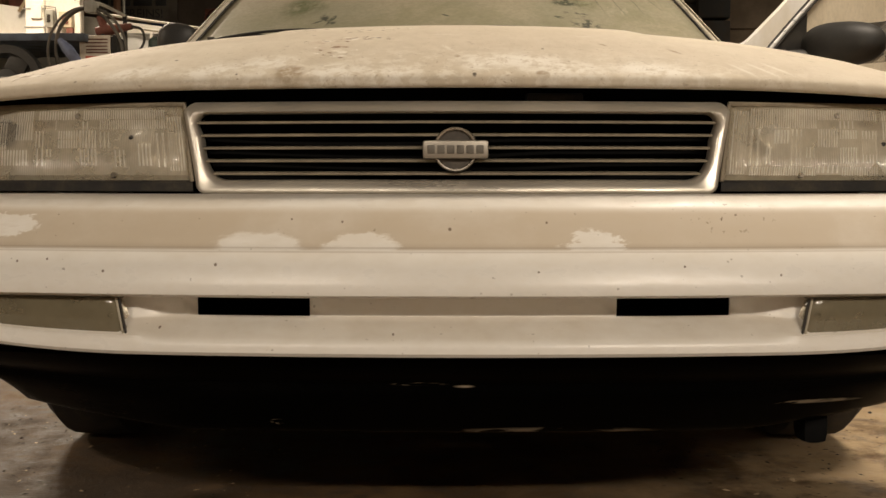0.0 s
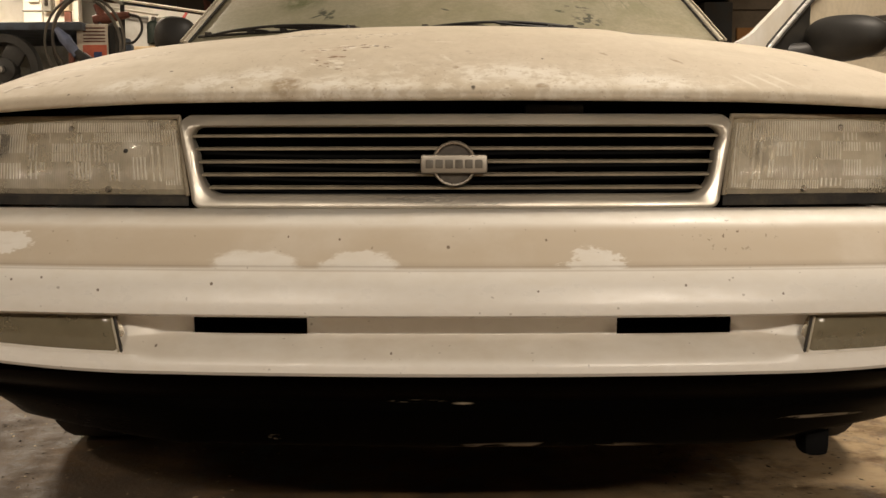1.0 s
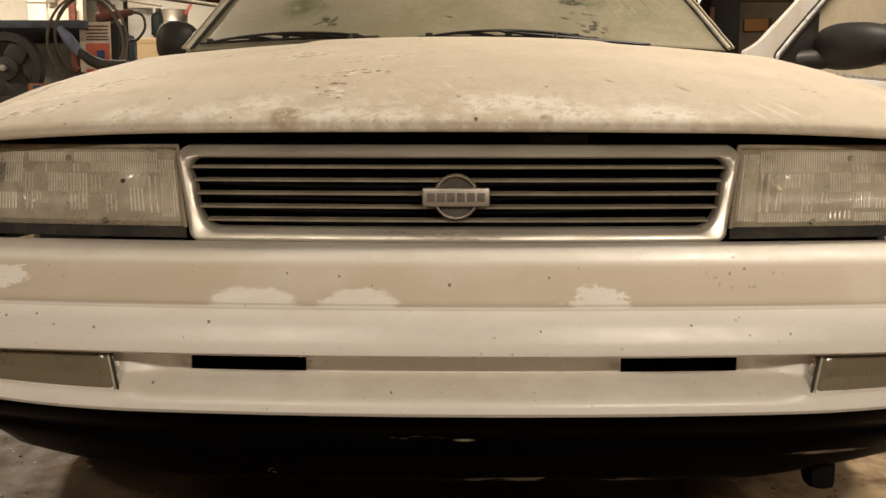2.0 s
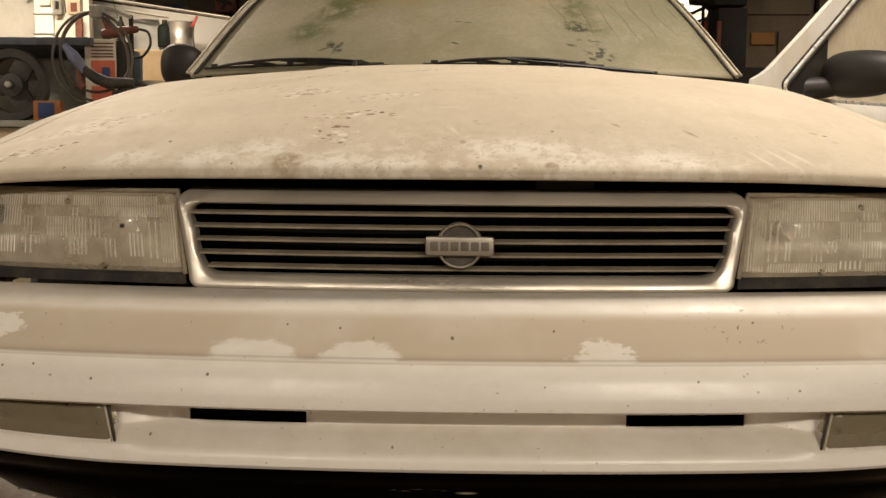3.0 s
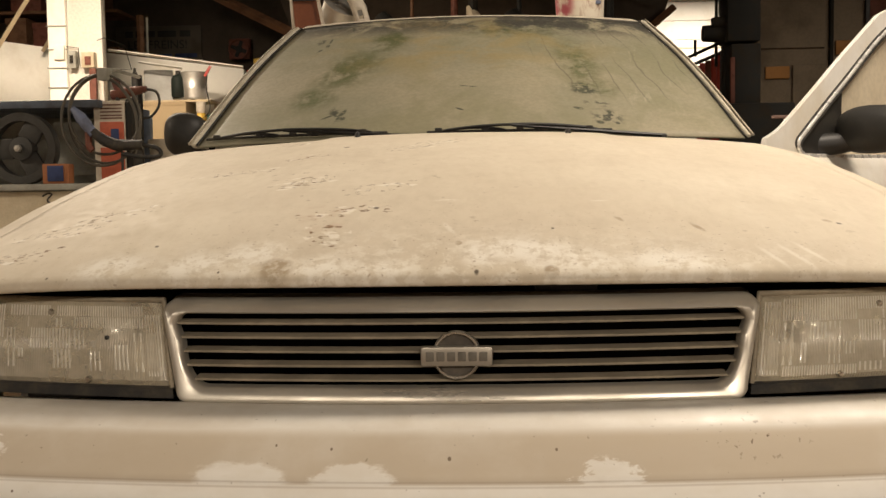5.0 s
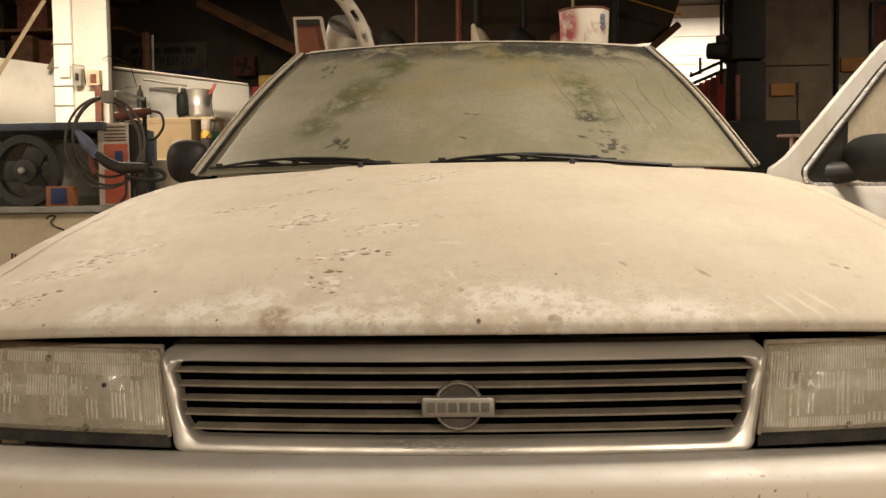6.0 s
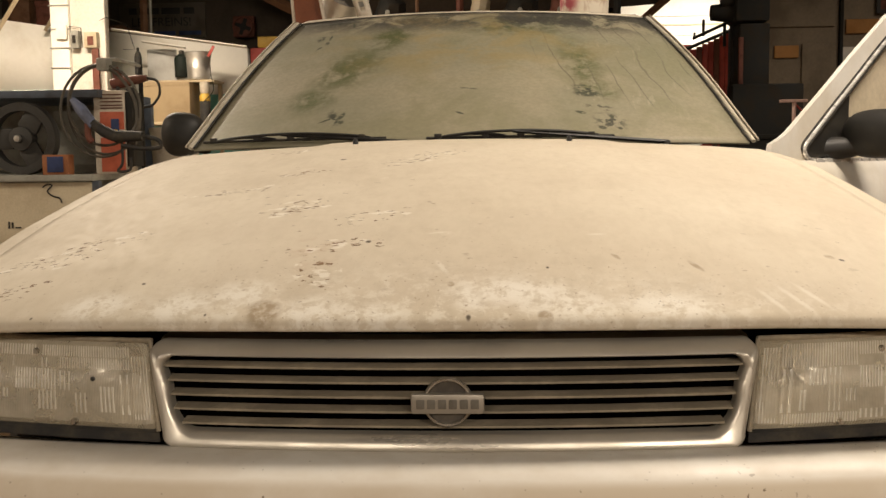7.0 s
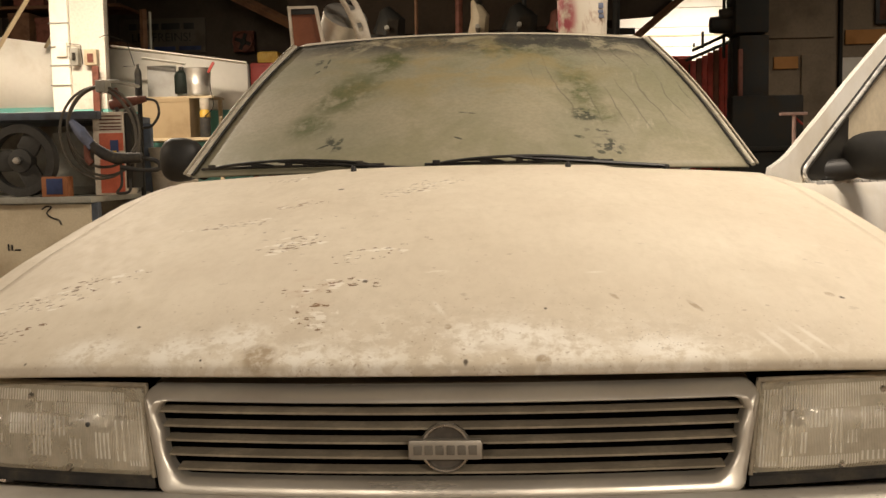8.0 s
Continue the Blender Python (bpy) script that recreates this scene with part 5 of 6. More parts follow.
part("body", lathe([(0.0, 0.0), (0.042, 0.0), (0.045, 0.01), (0.045, 0.17), (0.03, 0.2), (0.0, 0.2)], (-2.685, 7.35, 1.19), None, 20), RUBBER, glue)
part("label_band", lathe([(0.0455, 0.17), (0.0455, 0.21), (0.03, 0.24)], (-2.685, 7.35, 1.19), None, 20), YELLOW, glue)
part("neck", lathe([(0.03, 0.23), (0.042, 0.25), (0.042, 0.33), (0.0, 0.335)], (-2.685, 7.35, 1.19), None, 16), LABEL_WHITE, glue)
tag = thing("red_tag", "small red tag clipped to the rail", "tag", -2.62, 7.36, 1.72)
part("tag", box(-0.012, 0.012, -0.006, 0.006, -0.05, 0.05, 0.003, matrix=pose(-2.63, 7.37, 1.78, 0, 30, 0)), RED, tag)
part("thread", tube(smooth_line([(-2.64, 7.37, 1.74), (-2.62, 7.3, 1.60), (-2.60, 7.3, 1.45), (-2.68, 7.3, 1.36)], 5), 0.004, 5), DARK_STEEL, tag)

# far left: sign wall, dark shelving
structure("wall_sign", box(-6.0, -1.0, 10.05, 10.2, 0, 3.7, 0), DARK_WALL, "grimy brown partition wall", "wall", askew=True)
sign = thing("wall_sign_board", "soiled shop sign with black letters and blue bars", "sign", -4.0, 10.0, 2.2)
part("board", box(-4.47, -3.50, 10.02, 10.05, 2.22, 2.60, 0.004), stained("soiled_sign_board", (0.115, 0.095, 0.068), (0.075, 0.06, 0.044), 4, 0.6), sign)
curve = bpy.data.curves.new("words", "FONT")
curve.body, curve.size, curve.extrude = "LES FREINS!", 0.135, 0.002
words = new("words", curve)
bpy.context.view_layer.update()
letters = bpy.data.meshes.new_from_object(words)
bpy.data.objects.remove(words)
letters.name = "sign_words"
letters.materials.append(BLACK)
words = new("sign_words", letters)
words.parent = sign
words.matrix_basis = pose(-0.335, 0.012, 0.145, 90, 0, 0)
for x0, x1 in ((-4.36, -4.27), (-4.24, -4.02), (-3.99, -3.78), (-3.74, -3.62)):
    part("bar", box(x0, x1, 10.012, 10.02, 2.475, 2.545, 0.002), BLACK, sign)
for x0, x1 in ((-4.44, -4.12), (-4.08, -3.84), (-3.80, -3.55)):
    part("bar", box(x0, x1, 10.012, 10.02, 2.245, 2.29, 0.002), BLUE, sign)
fan = thing("wall_fan", "dark red wall fan in a square guard", "fan", -3.1, 9.95, 2.2)
part("guard", tube(arc(-3.1, 2.31, 9.90, 0.105, 0, 360, 24)[:-1], 0.012, 8, closed=True), RUST, fan)
part("housing", box(-3.22, -2.98, 9.93, 10.03, 2.20, 2.43, 0.02), RUST, fan)
part("hub", lathe([(0, 0.03), (0.035, 0.025), (0.04, 0.0)], (-3.1, 9.92, 2.31), pose(0, 0, 0, 90), 16), DARK_STEEL, fan)
for k in range(4):
    part("blade", box(-0.02, 0.02, -0.004, 0.004, 0.03, 0.095, 0.003, matrix=pose(-3.1, 9.91, 2.31, 0, 90 * k + 20, 0)), DARK_STEEL, fan)
redbox = thing("red_cabinet", "red cabinet behind the low wall", "cabinet", -2.5, 9.2, 0)
part("body", box(-2.80, -2.30, 9.0, 9.5, 0, 1.98, 0.02), RED, redbox)
part("drawer", box(-2.78, -2.32, 8.985, 9.0, 1.72, 1.94, 0.006), RED, redbox)
part("lid", box(-2.74, -2.52, 9.05, 9.3, 1.98, 2.10, 0.03), YELLOW, redbox)
rack = thing("storage_rack", "dark wooden rack with boxes and cloths", "rack", -4.4, 8.7, 0)
for z in (1.75, 2.12, 2.48, 2.85):
    part("shelf", box(-5.6, -3.75, 8.4, 8.9, z, z + 0.03, 0.004), BROWN_WOOD, rack)
for x in (-5.0, -4.35, -3.9):
    part("upright", box(x - 0.02, x + 0.02, 8.38, 8.44, 0, 3.3, 0.004), BROWN_WOOD, rack)
for x0, x1, z0, z1, m in ((-4.85, -4.65, 2.15, 2.45, BROWN_WOOD), (-4.60, -4.42, 2.15, 2.40, RUST), (-4.30, -4.05, 2.15, 2.33, DARK_STEEL), (-4.2, -3.95, 2.52, 2.75, BROWN_WOOD), (-4.8, -4.5, 2.52, 2.80, RUST), (-4.5, -4.1, 1.78, 2.0, DARK_STEEL)):
    c = thing("storage_box", "worn box standing on the rack", "box", (x0 + x1) / 2, 8.6, z0)
    part("body", box(x0, x1, 8.46, 8.8, z0, z1, 0.01), m, c)
    part("lid", box(x0 - 0.006, x1 + 0.006, 8.454, 8.806, z1 - 0.05, z1 + 0.004, 0.006), m, c)

# workshop cart beside the car
cart = thing("tool_cart", "blue-grey steel tool cart with a cream panel", "cart", -2.1, 3.3, 0)
part("top", box(-2.95, -1.71, 3.10, 3.75, 1.145, 1.178, 0.004), STEEL_BLUE, cart)
part("shelf", box(-2.95, -1.70, 2.98, 3.75, 0.795, 0.822, 0.004), GREY_STEEL, cart)
part("front_panel", box(-2.95, -1.715, 3.00, 3.02, 0.12, 0.79, 0.003), CREAM_PANEL, cart)
part("back_panel", box(-2.95, -1.72, 3.72, 3.745, 0.12, 1.145, 0.003), GREY_STEEL, cart)
for x in (-2.93, -1.705):
    for y in (3.03, 3.70):
        part("leg", box(x - 0.018, x + 0.018, y - 0.018, y + 0.018, 0.0, 1.145 if y > 3.4 else 0.795, 0.003), STEEL_BLUE, cart)
for x0, x1, z0, z1 in ((-2.075, -2.068, 0.60, 0.628), (-2.06, -2.053, 0.60, 0.625), (-2.045, -2.02, 0.60, 0.606)):
    part("mark", box(x0, x1, 2.997, 3.0, z0, z1, 0.0005), BLACK, cart)
part("scrawl", tube(smooth_line([(-1.92, 2.998, 0.77), (-1.90, 2.998, 0.782), (-1.88, 2.998, 0.778), (-1.90, 2.998, 0.755), (-1.88, 2.998, 0.735), (-1.85, 2.998, 0.725), (-1.84, 2.998, 0.705)], 4), 0.0035, 5), BLACK, cart)
pulley = thing("pulley_wheel", "dark cast wheel with three spoke openings", "wheel", -2.045, 3.12, 0.822)
C = (-2.045, 3.12, 0.975)
part("rim", lathe([(0.118, -0.025), (0.152, -0.025), (0.155, -0.015), (0.148, 0.0), (0.155, 0.015), (0.152, 0.025), (0.118, 0.025), (0.118, -0.025)], C, pose(0, 0, 0, 90), 48), IRON, pulley)
part("hub", lathe([(0.0, 0.045), (0.016, 0.045), (0.018, 0.03), (0.05, 0.026), (0.055, -0.02), (0.0, -0.02)], C, pose(0, 0, 0, 90), 28), IRON, pulley)
part("nut", lathe([(0.0, 0.062), (0.014, 0.060), (0.016, 0.044)], C, pose(0, 0, 0, 90), 6), TIN, pulley)
for a in (30, 150, 270):
    part("spoke", box(-0.045, 0.045, -0.012, 0.012, 0.04, 0.125, 0.008, matrix=pose(*C, 0, a, 0)), IRON, pulley)
motor = thing("motor_box", "grey machine housing on the cart", "machine", -1.9, 3.5, 0.822)
part("housing", box(-2.02, -1.76, 3.30, 3.65, 0.822, 1.10, 0.012), GREY_STEEL, motor)
part("cover", box(-1.99, -1.80, 3.285, 3.30, 0.86, 1.06, 0.004), GREY_STEEL, motor)
tin = thing("small_box", "small orange box with a dark blue label", "box", -1.86, 3.03, 0.822)
part("box", box(-1.915, -1.805, 3.0, 3.06, 0.822, 0.905, 0.003), stained("orange_brown_carton", (0.34, 0.13, 0.05), (0.24, 0.09, 0.04), 9, 0.7), tin)
part("label", box(-1.893, -1.825, 2.9965, 3.0, 0.832, 0.897, 0.0008), BLUE, tin)
charger = thing("charger_box", "red and white printed upright box", "box", -1.69, 3.2, 0.805)
part("case", box(-1.765, -1.63, 3.15, 3.28, 0.822, 1.175, 0.003), LABEL_WHITE, charger)
part("side", box(-1.629, -1.600, 3.155, 3.275, 0.85, 1.17, 0.003), DARK_STEEL, charger)
part("red_panel", box(-1.738, -1.634, 3.1465, 3.15, 1.01, 1.085, 0.0008), ORANGE_RED, charger)
part("red_panel", box(-1.738, -1.634, 3.1465, 3.15, 0.83, 0.975, 0.0008), ORANGE_RED, charger)
part("picture", box(-1.690, -1.655, 3.1435, 3.1465, 0.98, 1.055, 0.0008), BLUE, charger)
part("picture", box(-1.680, -1.662, 3.1420, 3.1435, 0.985, 1.01, 0.0006), YELLOW, charger)
for z in (1.155, 1.14, 1.125, 1.11, 1.098):
    part("print_line", box(-1.735, -1.64, 3.1475, 3.15, z, z + 0.005, 0.0005), RUST, charger)
hookpost = thing("hook_post", "steel post with a hook behind the cart", "post", -1.66, 3.38, 0)
part("post", box(-1.668, -1.652, 3.40, 3.42, 0, 1.31, 0.003), DARK_STEEL, hookpost)
part("hook", tube(smooth_line([(-1.66, 3.41, 1.30), (-1.66, 3.10, 1.30), (-1.66, 2.99, 1.275), (-1.66, 2.985, 1.29)], 5), 0.008, 8), GREY_STEEL, hookpost)
part("clamp", box(-1.685, -1.640, 2.97, 3.03, 1.245, 1.295, 0.006), GREY_STEEL, hookpost)
coil = thing("cable_coil", "coil of grey rubber cable on a hook", "cable", -1.665, 3.0, 0.9)
for k, (dx, r, y, sq) in enumerate(((0.0, 0.168, 3.0, 1.12), (0.012, 0.155, 3.02, 1.18), (0.022, 0.150, 2.985, 1.10))):
    part("loop", tube(arc(-1.665 + dx, 1.27 - r * sq, y, r, 90, 90 + (360 if k == 0 else 250), 40, sq), 0.0058, 8), HOSE, coil)
part("tail", tube(smooth_line([(-1.66, 3.0, 1.27), (-1.58, 3.0, 1.22), (-1.52, 3.0, 1.12), (-1.515, 3.0, 1.0), (-1.53, 3.0, 0.93)], 6), 0.0070, 8), HOSE, coil)
torch = thing("welding_torch", "blue and black welding torch with cable", "tool", -1.62, 2.95, 0.95)
part("grip", tube([(-1.765, 2.96, 1.13), (-1.73, 2.955, 1.09), (-1.675, 2.95, 1.02)], [0.012, 0.024, 0.020], 12), BLUE_GREY, torch)
part("body", tube([(-1.68, 2.95, 1.03), (-1.63, 2.945, 0.995), (-1.58, 2.94, 0.975), (-1.47, 2.94, 0.975)], [0.020, 0.024, 0.024, 0.020], 12), RUBBER, torch)
part("cable", tube(smooth_line([(-1.47, 2.94, 0.975), (-1.41, 2.94, 0.96), (-1.40, 2.94, 0.93), (-1.47, 2.94, 0.925), (-1.56, 2.94, 0.94)], 6), 0.009, 8), RUBBER, torch)
part("trigger", tube(smooth_line([(-1.70, 2.95, 1.03), (-1.70, 2.95, 0.98), (-1.685, 2.95, 0.955)], 4), 0.014, 8), RUST, torch)
part("hanging_lead", tube(smooth_line([(-1.56, 2.945, 0.96), (-1.56, 2.945, 0.87), (-1.58, 2.945, 0.835), (-1.53, 2.945, 0.84), (-1.525, 2.945, 0.89)], 6), 0.006, 8), RUBBER, torch)
drill = thing("air_tool", "rusty red air tool with a short black hose", "tool", -1.68, 3.35, 1.2)
part("body", tube([(-1.76, 3.33, 1.215), (-1.70, 3.33, 1.225), (-1.60, 3.33, 1.24)], [0.022, 0.026, 0.014], 12), RUST, drill)
part("grip", tube([(-1.72, 3.33, 1.22), (-1.745, 3.33, 1.285)], [0.02, 0.017], 10), RUST, drill)
part("hose", tube(smooth_line([(-1.60, 3.33, 1.24), (-1.555, 3.33, 1.225), (-1.545, 3.33, 1.17), (-1.58, 3.33, 1.12), (-1.62, 3.33, 1.11)], 6), 0.006, 8), RUBBER, drill)
part("handle", tube(smooth_line([(-1.73, 3.32, 1.20), (-1.71, 3.30, 1.17), (-1.66, 3.30, 1.19), (-1.64, 3.30, 1.14)], 6), 0.009, 8), RUBBER, drill)
pail = thing("pail", "pale plastic pail beside the cart", "pail", -1.62, 3.6, 0)
part("body", lathe([(0, 0.70), (0.09, 0.70), (0.10, 0.72), (0.115, 1.0), (0.12, 1.01), (0.12, 1.03), (0, 1.035)], (-1.62, 3.7, 0), None, 28), LABEL_WHITE, pail)
part("stand", box(-1.75, -1.49, 3.58, 3.82, 0, 0.70, 0.01), GREY_STEEL, pail)

# things standing on the car's roof
def roof_top(x, y):
    return 1.337 - 0.055 * x * x + 0.025 * math.sin(math.pi * min(1.0, 0.9 * (y - 2.13) / 1.2 + 0.02))


can = thing("paint_bucket", "white plastic bucket streaked with red paint", "bucket", 0.210, 2.50, roof_top(0.21, 2.5))
Z = roof_top(0.210, 2.5)
part("body", lathe([(0.0, 0.0), (0.080, 0.0), (0.083, 0.004), (0.087, 0.122), (0.088, 0.131), (0.084, 0.131), (0.080, 0.02)], (0.210, 2.5, Z), None, 36), BUCKET, can)
part("rim", tube([(0.210 + 0.0875 * math.cos(a), 2.5 + 0.0875 * math.sin(a), Z + 0.130) for a in (2 * math.pi * k / 36 for k in range(36))], 0.0035, 8, closed=True), RUST, can)
for x0, x1, z0, z1 in ((0.248, 0.275, 0.073, 0.085), (0.253, 0.275, 0.089, 0.108), (0.259, 0.277, 0.057, 0.069)):
    part("print_bar", box(x0, x1, 2.435, 2.445, Z + z0, Z + z1, 0.001, matrix=Matrix.Translation((0, -0.006, 0))), BLUE_GREY, can)
framed = thing("framed_panel", "red-brown panel in a white frame", "panel", -0.73, 2.62, 1.30)
bm = bmesh.new()
ring = [(-0.795, 1.30), (-0.666, 1.30), (-0.703, 1.507), (-0.809, 1.507)]
hole = [(-0.786, 1.31), (-0.676, 1.31), (-0.711, 1.500), (-0.800, 1.500)]
for y, k in ((2.60, 0), (2.63, 1)):
    a = [bm.verts.new((x, y, z)) for x, z in ring]
    b = [bm.verts.new((x, y, z)) for x, z in hole]
    for q in range(4):
        bm.faces.new((a[q], a[(q + 1) % 4], b[(q + 1) % 4], b[q]))
part("frame", bm, LABEL_WHITE, framed, smooth=False, solid=0.004)
bm = bmesh.new()
bm.faces.new([bm.verts.new((x, 2.618, z)) for x, z in hole])
part("panel", bm, MAROON, framed, smooth=False, solid=0.006)
part("dark_strip", box(-0.797, -0.710, 2.608, 2.612, 1.478, 1.498, 0.001), BLACK, framed)
spare = thing("bumper_cover", "white curved plastic car trim piece with slots", "car part", -0.56, 2.72, 1.38)
strip = [Vector(p) for p in smooth_line([(-0.685, 2.70, 1.62), (-0.625, 2.70, 1.55), (-0.580, 2.70, 1.465), (-0.552, 2.70, 1.365)], 6)]


def strip_at(i, j):
    p = strip[i]
    return p.x - 0.024 + 0.048 * j / 6, p.y + 0.012 * math.cos(math.pi * (j / 6 - 0.5)) * -1, p.z + 0.010 * (j / 6)


part("strip", sheet(len(strip), 7, strip_at, lambda i, j: j in (2, 3) and i % 6 in (1, 2, 3) and 1 < i < 15), LABEL_WHITE, spare, solid=0.006)
part("drum", lathe([(0.0, 0.0), (0.075, 0.0), (0.08, 0.01), (0.085, 0.16), (0.0, 0.16)], (-0.690, 2.86, 1.375), pose(0, 0, 0, 35, 25, 0), 24), TIN, spare)
part("chip", box(-0.535, -0.495, 2.60, 2.63, 1.378, 1.386, 0.003), LABEL_WHITE, spare)

# behind the car: dark lift ramps and clutter
ramp = thing("roof_slope", "dark sloping roof panel over the far bay", "roof", -0.6, 9.0, 2.3, kind="structure")
part("slope_panel", sheet(2, 2, lambda i, j: (((-2.35, 1.28), (-2.9, 1.75))[i][j], 9.1, ((2.15, 2.35), (3.7, 3.7))[i][j])), DARK_WALL, ramp, solid=0.05)
part("sloping_beam", tube([(-3.40, 8.95, 2.83), (-2.20, 8.95, 2.22)], 0.05, 4), BROWN_WOOD, ramp, smooth=False)
part("yellow_trim", tube([(0.80, 8.85, 2.765), (1.397, 8.85, 2.569)], 0.009, 6), YELLOW, ramp, smooth=False)
part("sloping_beam", tube([(0.80, 8.95, 2.00), (1.40, 8.95, 2.50)], 0.035, 4), BROWN_WOOD, ramp, smooth=False)
rackb = thing("scrap_rack", "dark rack of hanging scrap parts behind the car", "rack", -0.3, 7.2, 0)
for x, z, m, w in ((-1.55, 2.3, DARK_STEEL, 0.02), (-1.0, 2.4, BROWN_WOOD, 0.015), (-0.65, 2.5, RUST, 0.03), (-0.5, 2.5, DARK_STEEL, 0.04), (-0.12, 2.5, DARK_STEEL, 0.02), (0.28, 2.6, CREAM_PANEL, 0.012), (0.62, 2.3, DARK_STEEL, 0.03)):
    part("upright", tube([(x, 7.2, 0.0), (x + 0.03, 7.2, z + 0.4)], w, 8), m, rackb)
for z in (1.5, 1.95, 2.75):
    part("crossbar", box(-1.7, 0.8, 7.24, 7.28, z, z + 0.05, 0.006), DARK_STEEL, rackb)
for x0, x1, z0, z1, m, lab in ((-0.55, -0.38, 1.98, 2.25, CREAM_PANEL, "tan torn packing piece on the rack"), (-0.30, 0.0, 1.99, 2.2, DARK_STEEL, "dark machine part on the rack"), (0.05, 0.25, 1.99, 2.15, RUST, "rusty machine part on the rack"), (-1.3, -1.02, 1.99, 2.2, DARK_STEEL, "dark machine part on the rack")):
    c = thing("scrap_part", lab, "scrap", (x0 + x1) / 2, 7.2, z0)
    part("body", tube([((x0 + x1) / 2, 7.22, z0), ((x0 + x1) / 2 + 0.02, 7.20, (z0 + z1) / 2), ((x0 + x1) / 2 - 0.03, 7.2, z1)], [(x1 - x0) / 2, (x1 - x0) / 2.2, (x1 - x0) / 6], 9), m, c)
    part("bolt", tube([((x0 + x1) / 2, 7.2, z0), ((x0 + x1) / 2, 7.05, z0 + 0.04)], 0.02, 8), GREY_STEEL, c)

# right background: lit white bay, red racks, machine, grey wall with stripes
bay = thing("white_bay_wall", "lit white boarded wall of the far bay", "wall", 2.0, 14.5, 0, kind="structure")
for k in range(5):
    part("board", box(0.9, 3.1, 14.46, 14.5, 2.35 + 0.29 * k, min(3.69, 2.633 + 0.29 * k), 0.006), WHITE_WALL, bay)
part("base", box(0.9, 3.1, 14.47, 14.52, 0, 2.34, 0.004), RUST, bay)
for x in (1.5, 2.1, 2.6):
    part("fixing", box(x, x + 0.03, 14.44, 14.46, 2.62, 2.68, 0.003), DARK_STEEL, bay)
part("stripe", box(0.9, 3.1, 14.445, 14.458, 2.79, 2.815, 0.002), CREAM_PANEL, bay)
lockers = thing("red_rack", "dark red slatted rack with a sloping top rail", "rack", 1.9, 10.6, 0)
for k in range(8):
    x = 1.62 + 0.066 * k
    part("slat", box(x, x + 0.063, 10.88, 10.92, 0, 2.075 + 0.030 * k, 0.010), RUST if k % 3 == 1 else RED, lockers)
part("backing", box(1.62, 2.15, 10.93, 11.0, 0, 2.05, 0.006), DARK_STEEL, lockers)
part("top_rail", tube([(1.56, 10.86, 2.075), (2.20, 10.86, 2.335)], 0.020, 8), DARK_STEEL, lockers)
chest = thing("tool_chest", "bright red tool chest in the far bay", "chest", 1.7, 12.6, 0)
part("body", box(1.42, 1.84, 12.5, 12.9, 0, 2.30, 0.02), RED, chest)
for z in (1.55, 1.80, 2.05):
    part("drawer", box(1.44, 1.82, 12.485, 12.5, z, z + 0.21, 0.006), RED, chest)
machine = thing("garage_machine", "tall dark machine with a black motor on top", "machine", 1.9, 8.9, 0)
part("mast", box(1.72, 1.80, 8.85, 8.95, 0, 3.4, 0.008), DARK_STEEL, machine)
part("mast", box(1.655, 1.68, 8.9, 8.94, 1.9, 3.3, 0.004), DARK_STEEL, machine)
part("cabinet", box(1.74, 2.02, 8.6, 9.1, 0, 2.08, 0.02), DARK_STEEL, machine)
part("motor", tube([(1.50, 8.75, 2.20), (1.72, 8.75, 2.20)], [0.075, 0.095], 18), DARK_STEEL, machine)
part("motor", tube([(1.58, 8.70, 2.29), (1.74, 8.70, 2.31)], [0.05, 0.06], 14), DARK_STEEL, machine)
part("top_box", box(1.70, 2.02, 8.6, 9.0, 2.10, 3.40, 0.03), DARK_STEEL, machine)
part("rail", tube([(1.36, 8.9, 1.98), (1.70, 8.9, 2.13)], 0.016, 8), DARK_STEEL, machine)
part("spindle", tube([(1.46, 8.9, 2.00), (1.46, 8.9, 2.16)], 0.014, 8), DARK_STEEL, machine)
part("red_bar", box(1.73, 1.77, 8.58, 8.62, 0.6, 1.95, 0.004), RUST, machine)
part("base_box", box(1.62, 2.27, 8.35, 8.59, 0, 1.50, 0.02), DARK_STEEL, machine)
structure("wall_far_right", box(2.14, 6.0, 10.0, 10.15, 1.5, 3.7, 0), GREY_WALL, "grey wall panels with orange stripes", "wall", askew=True)
structure("wall_far_right_base", box(2.14, 6.0, 9.995, 10.15, 0, 1.5, 0), TURQUOISE, "turquoise lower wall", "wall", askew=True)
for k, (x0, x1, z0, z1, m) in enumerate(((2.345, 2.60, 1.875, 2.005, ORANGE), (3.05, 4.2, 2.12, 2.27, ORANGE), (2.62, 2.98, 1.2, 2.02, GREY_WALL), (2.25, 2.98, 2.2, 3.4, GREY_WALL), (3.02, 4.2, 1.0, 1.98, WHITE_WALL))):
    structure("panel", box(x0, x1, 9.96, 9.99, z0, z1, 0.006), m, "painted wall panel", "panel", askew=True)
structure("trim_post", box(2.985, 3.02, 9.93, 9.99, 0.5, 3.6, 0.004), DARK_STEEL, "dark upright joint post", "post", askew=True)
picture = thing("wall_picture", "dark framed picture on the grey wall", "picture", 3.6, 9.93, 2.35)
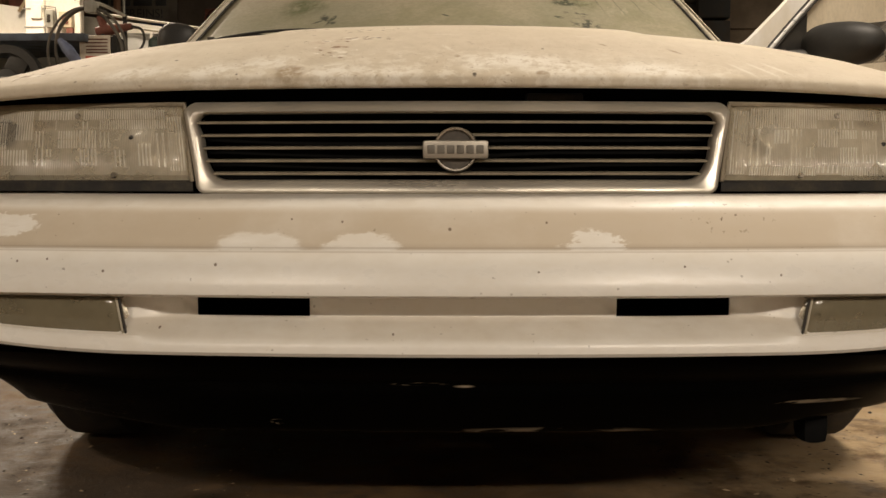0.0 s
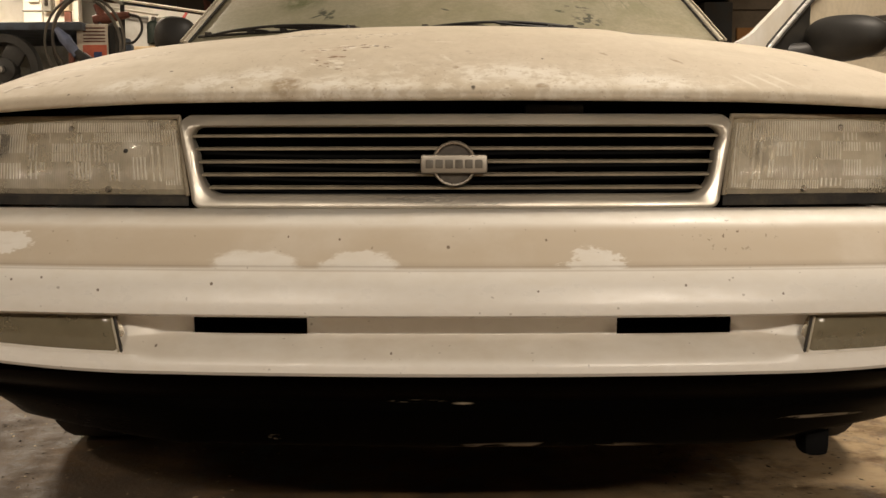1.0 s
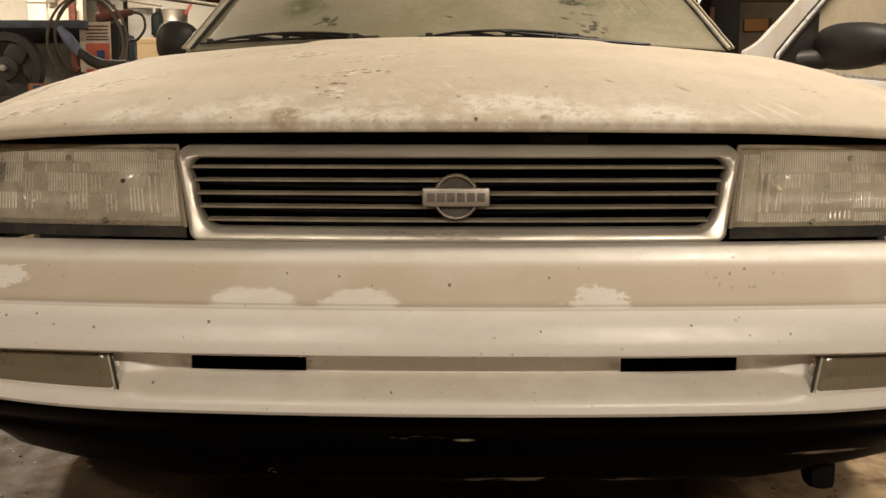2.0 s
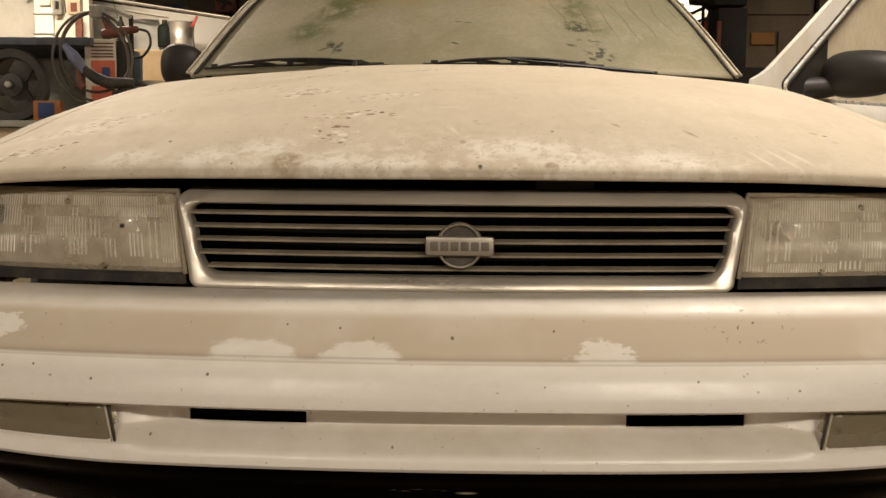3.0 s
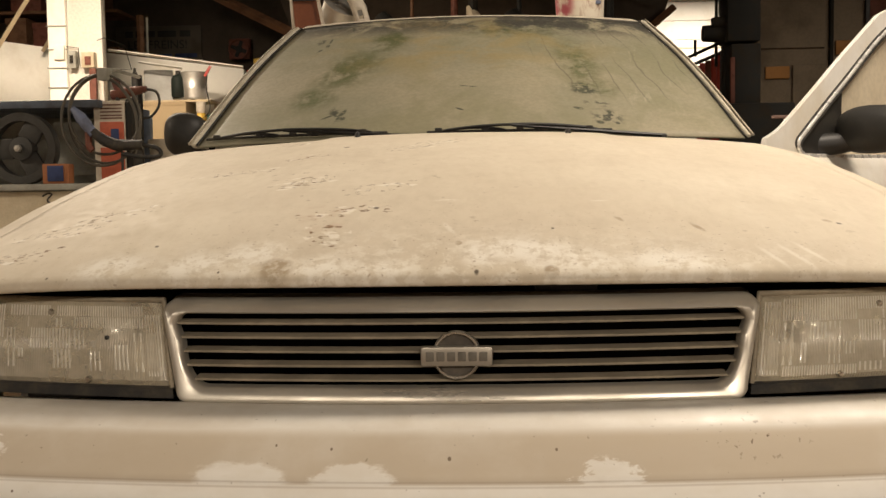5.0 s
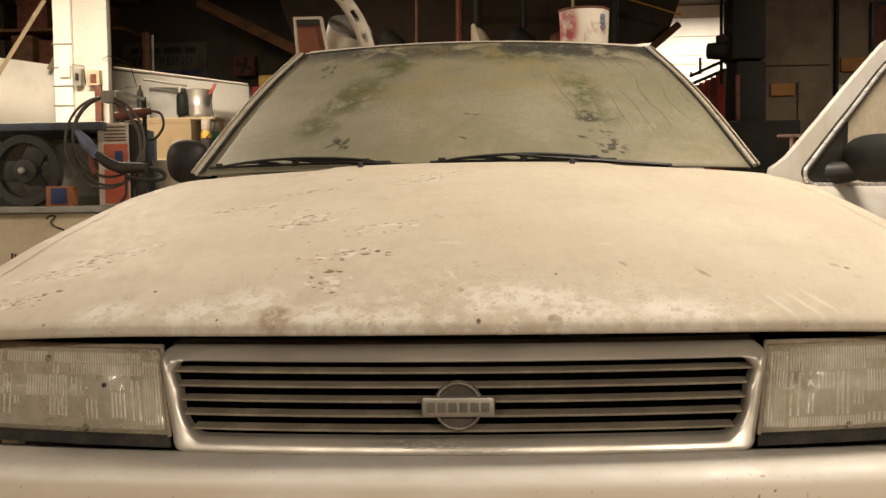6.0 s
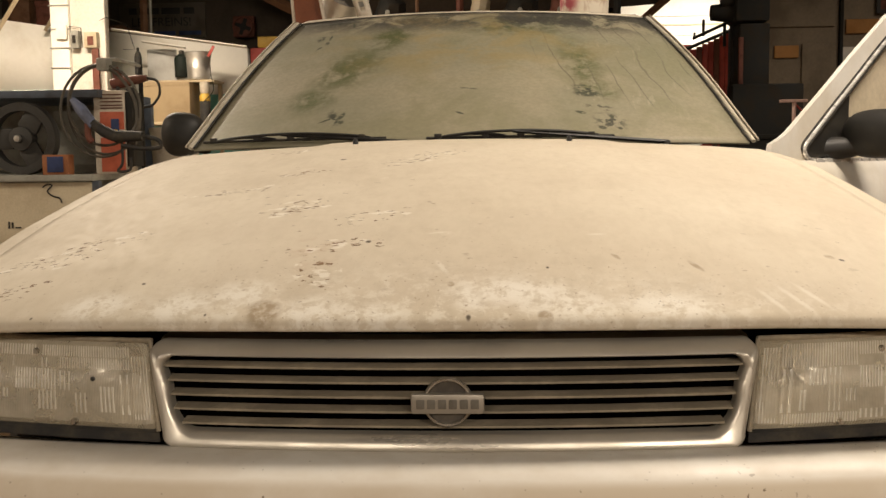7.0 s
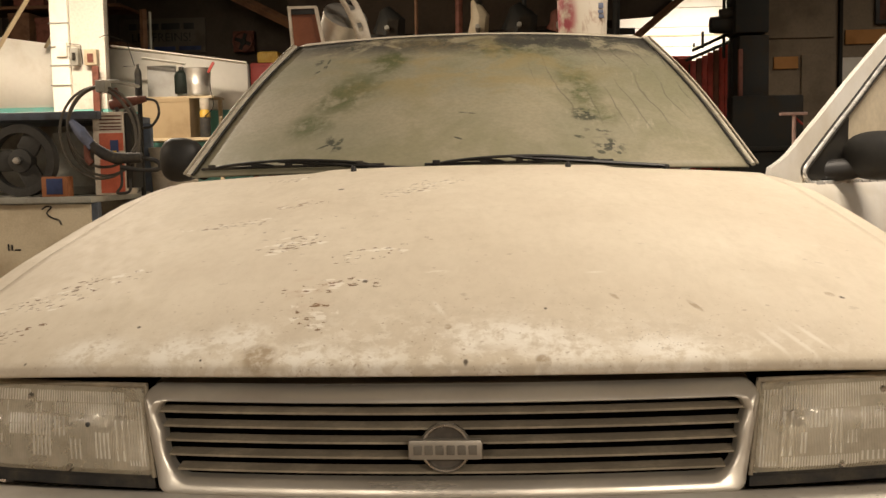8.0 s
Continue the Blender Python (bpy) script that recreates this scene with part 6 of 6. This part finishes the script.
part("frame", box(3.32, 3.95, 9.92, 9.955, 2.32, 2.85, 0.008), BLACK, picture)
part("print", box(3.36, 3.91, 9.914, 9.92, 2.36, 2.81, 0.002), RUST, picture)
stand = thing("roller_stand", "faded pink T-shaped roller stand", "stand", 1.68, 6.0, 0)
part("head", box(1.585, 1.765, 5.97, 6.03, 1.215, 1.235, 0.005), PINK, stand)
part("column", tube([(1.68, 6.0, 0.03), (1.68, 6.0, 1.215)], 0.014, 10), PINK, stand)
part("brace", tube([(1.69, 6.0, 1.20), (1.74, 6.0, 1.15)], 0.007, 8), RED, stand)
part("foot", box(1.50, 1.86, 5.85, 6.15, 0, 0.03, 0.008), PINK, stand)
dark = thing("dark_crate", "dark crate standing beyond the door", "crate", 2.0, 7.6, 0)
part("body", box(1.5, 2.5, 7.3, 8.0, 0, 0.98, 0.02), DARK_STEEL, dark)
part("lid", box(1.48, 2.52, 7.28, 8.02, 0.98, 1.02, 0.008), DARK_STEEL, dark)

# grit and flakes on the floor
rng = random.Random(11)
bm = bmesh.new()
for _ in range(2600):
    x, y = rng.choice((-1, 1)) * rng.uniform(0.35, 1.5), rng.uniform(0.1, 1.9)
    r = rng.uniform(0.001, 0.004) * (1.9 if rng.random() < 0.05 else 1)
    a = rng.uniform(0, math.pi)
    h = r * rng.uniform(0.25, 0.7)
    c, s, l = math.cos(a) * r, math.sin(a) * r, rng.uniform(0.8, 2.4)
    ring = [(x + c * l, y + s * l), (x - s, y + c), (x - c * l, y - s * l), (x + s * 0.8, y - c * 0.8)]
    top = bm.verts.new((x, y, h))
    base = [bm.verts.new((p, q, 0.0005)) for p, q in ring]
    for k in range(4):
        bm.faces.new((base[k], base[(k + 1) % 4], top))
grit = Nodes("grit")
island = grit.add("ShaderNodeNewGeometry").outputs["Random Per Island"]
grit = grit.finish(grit.mix(grit.ramp(island, 0.55, 0.8), (0.045, 0.034, 0.024), (0.38, 0.28, 0.17)), 0.85)
tagged(part("floor_grit", bm, grit, smooth=False), "scattered grit and paint flakes on concrete", "grit", kind="stuff")
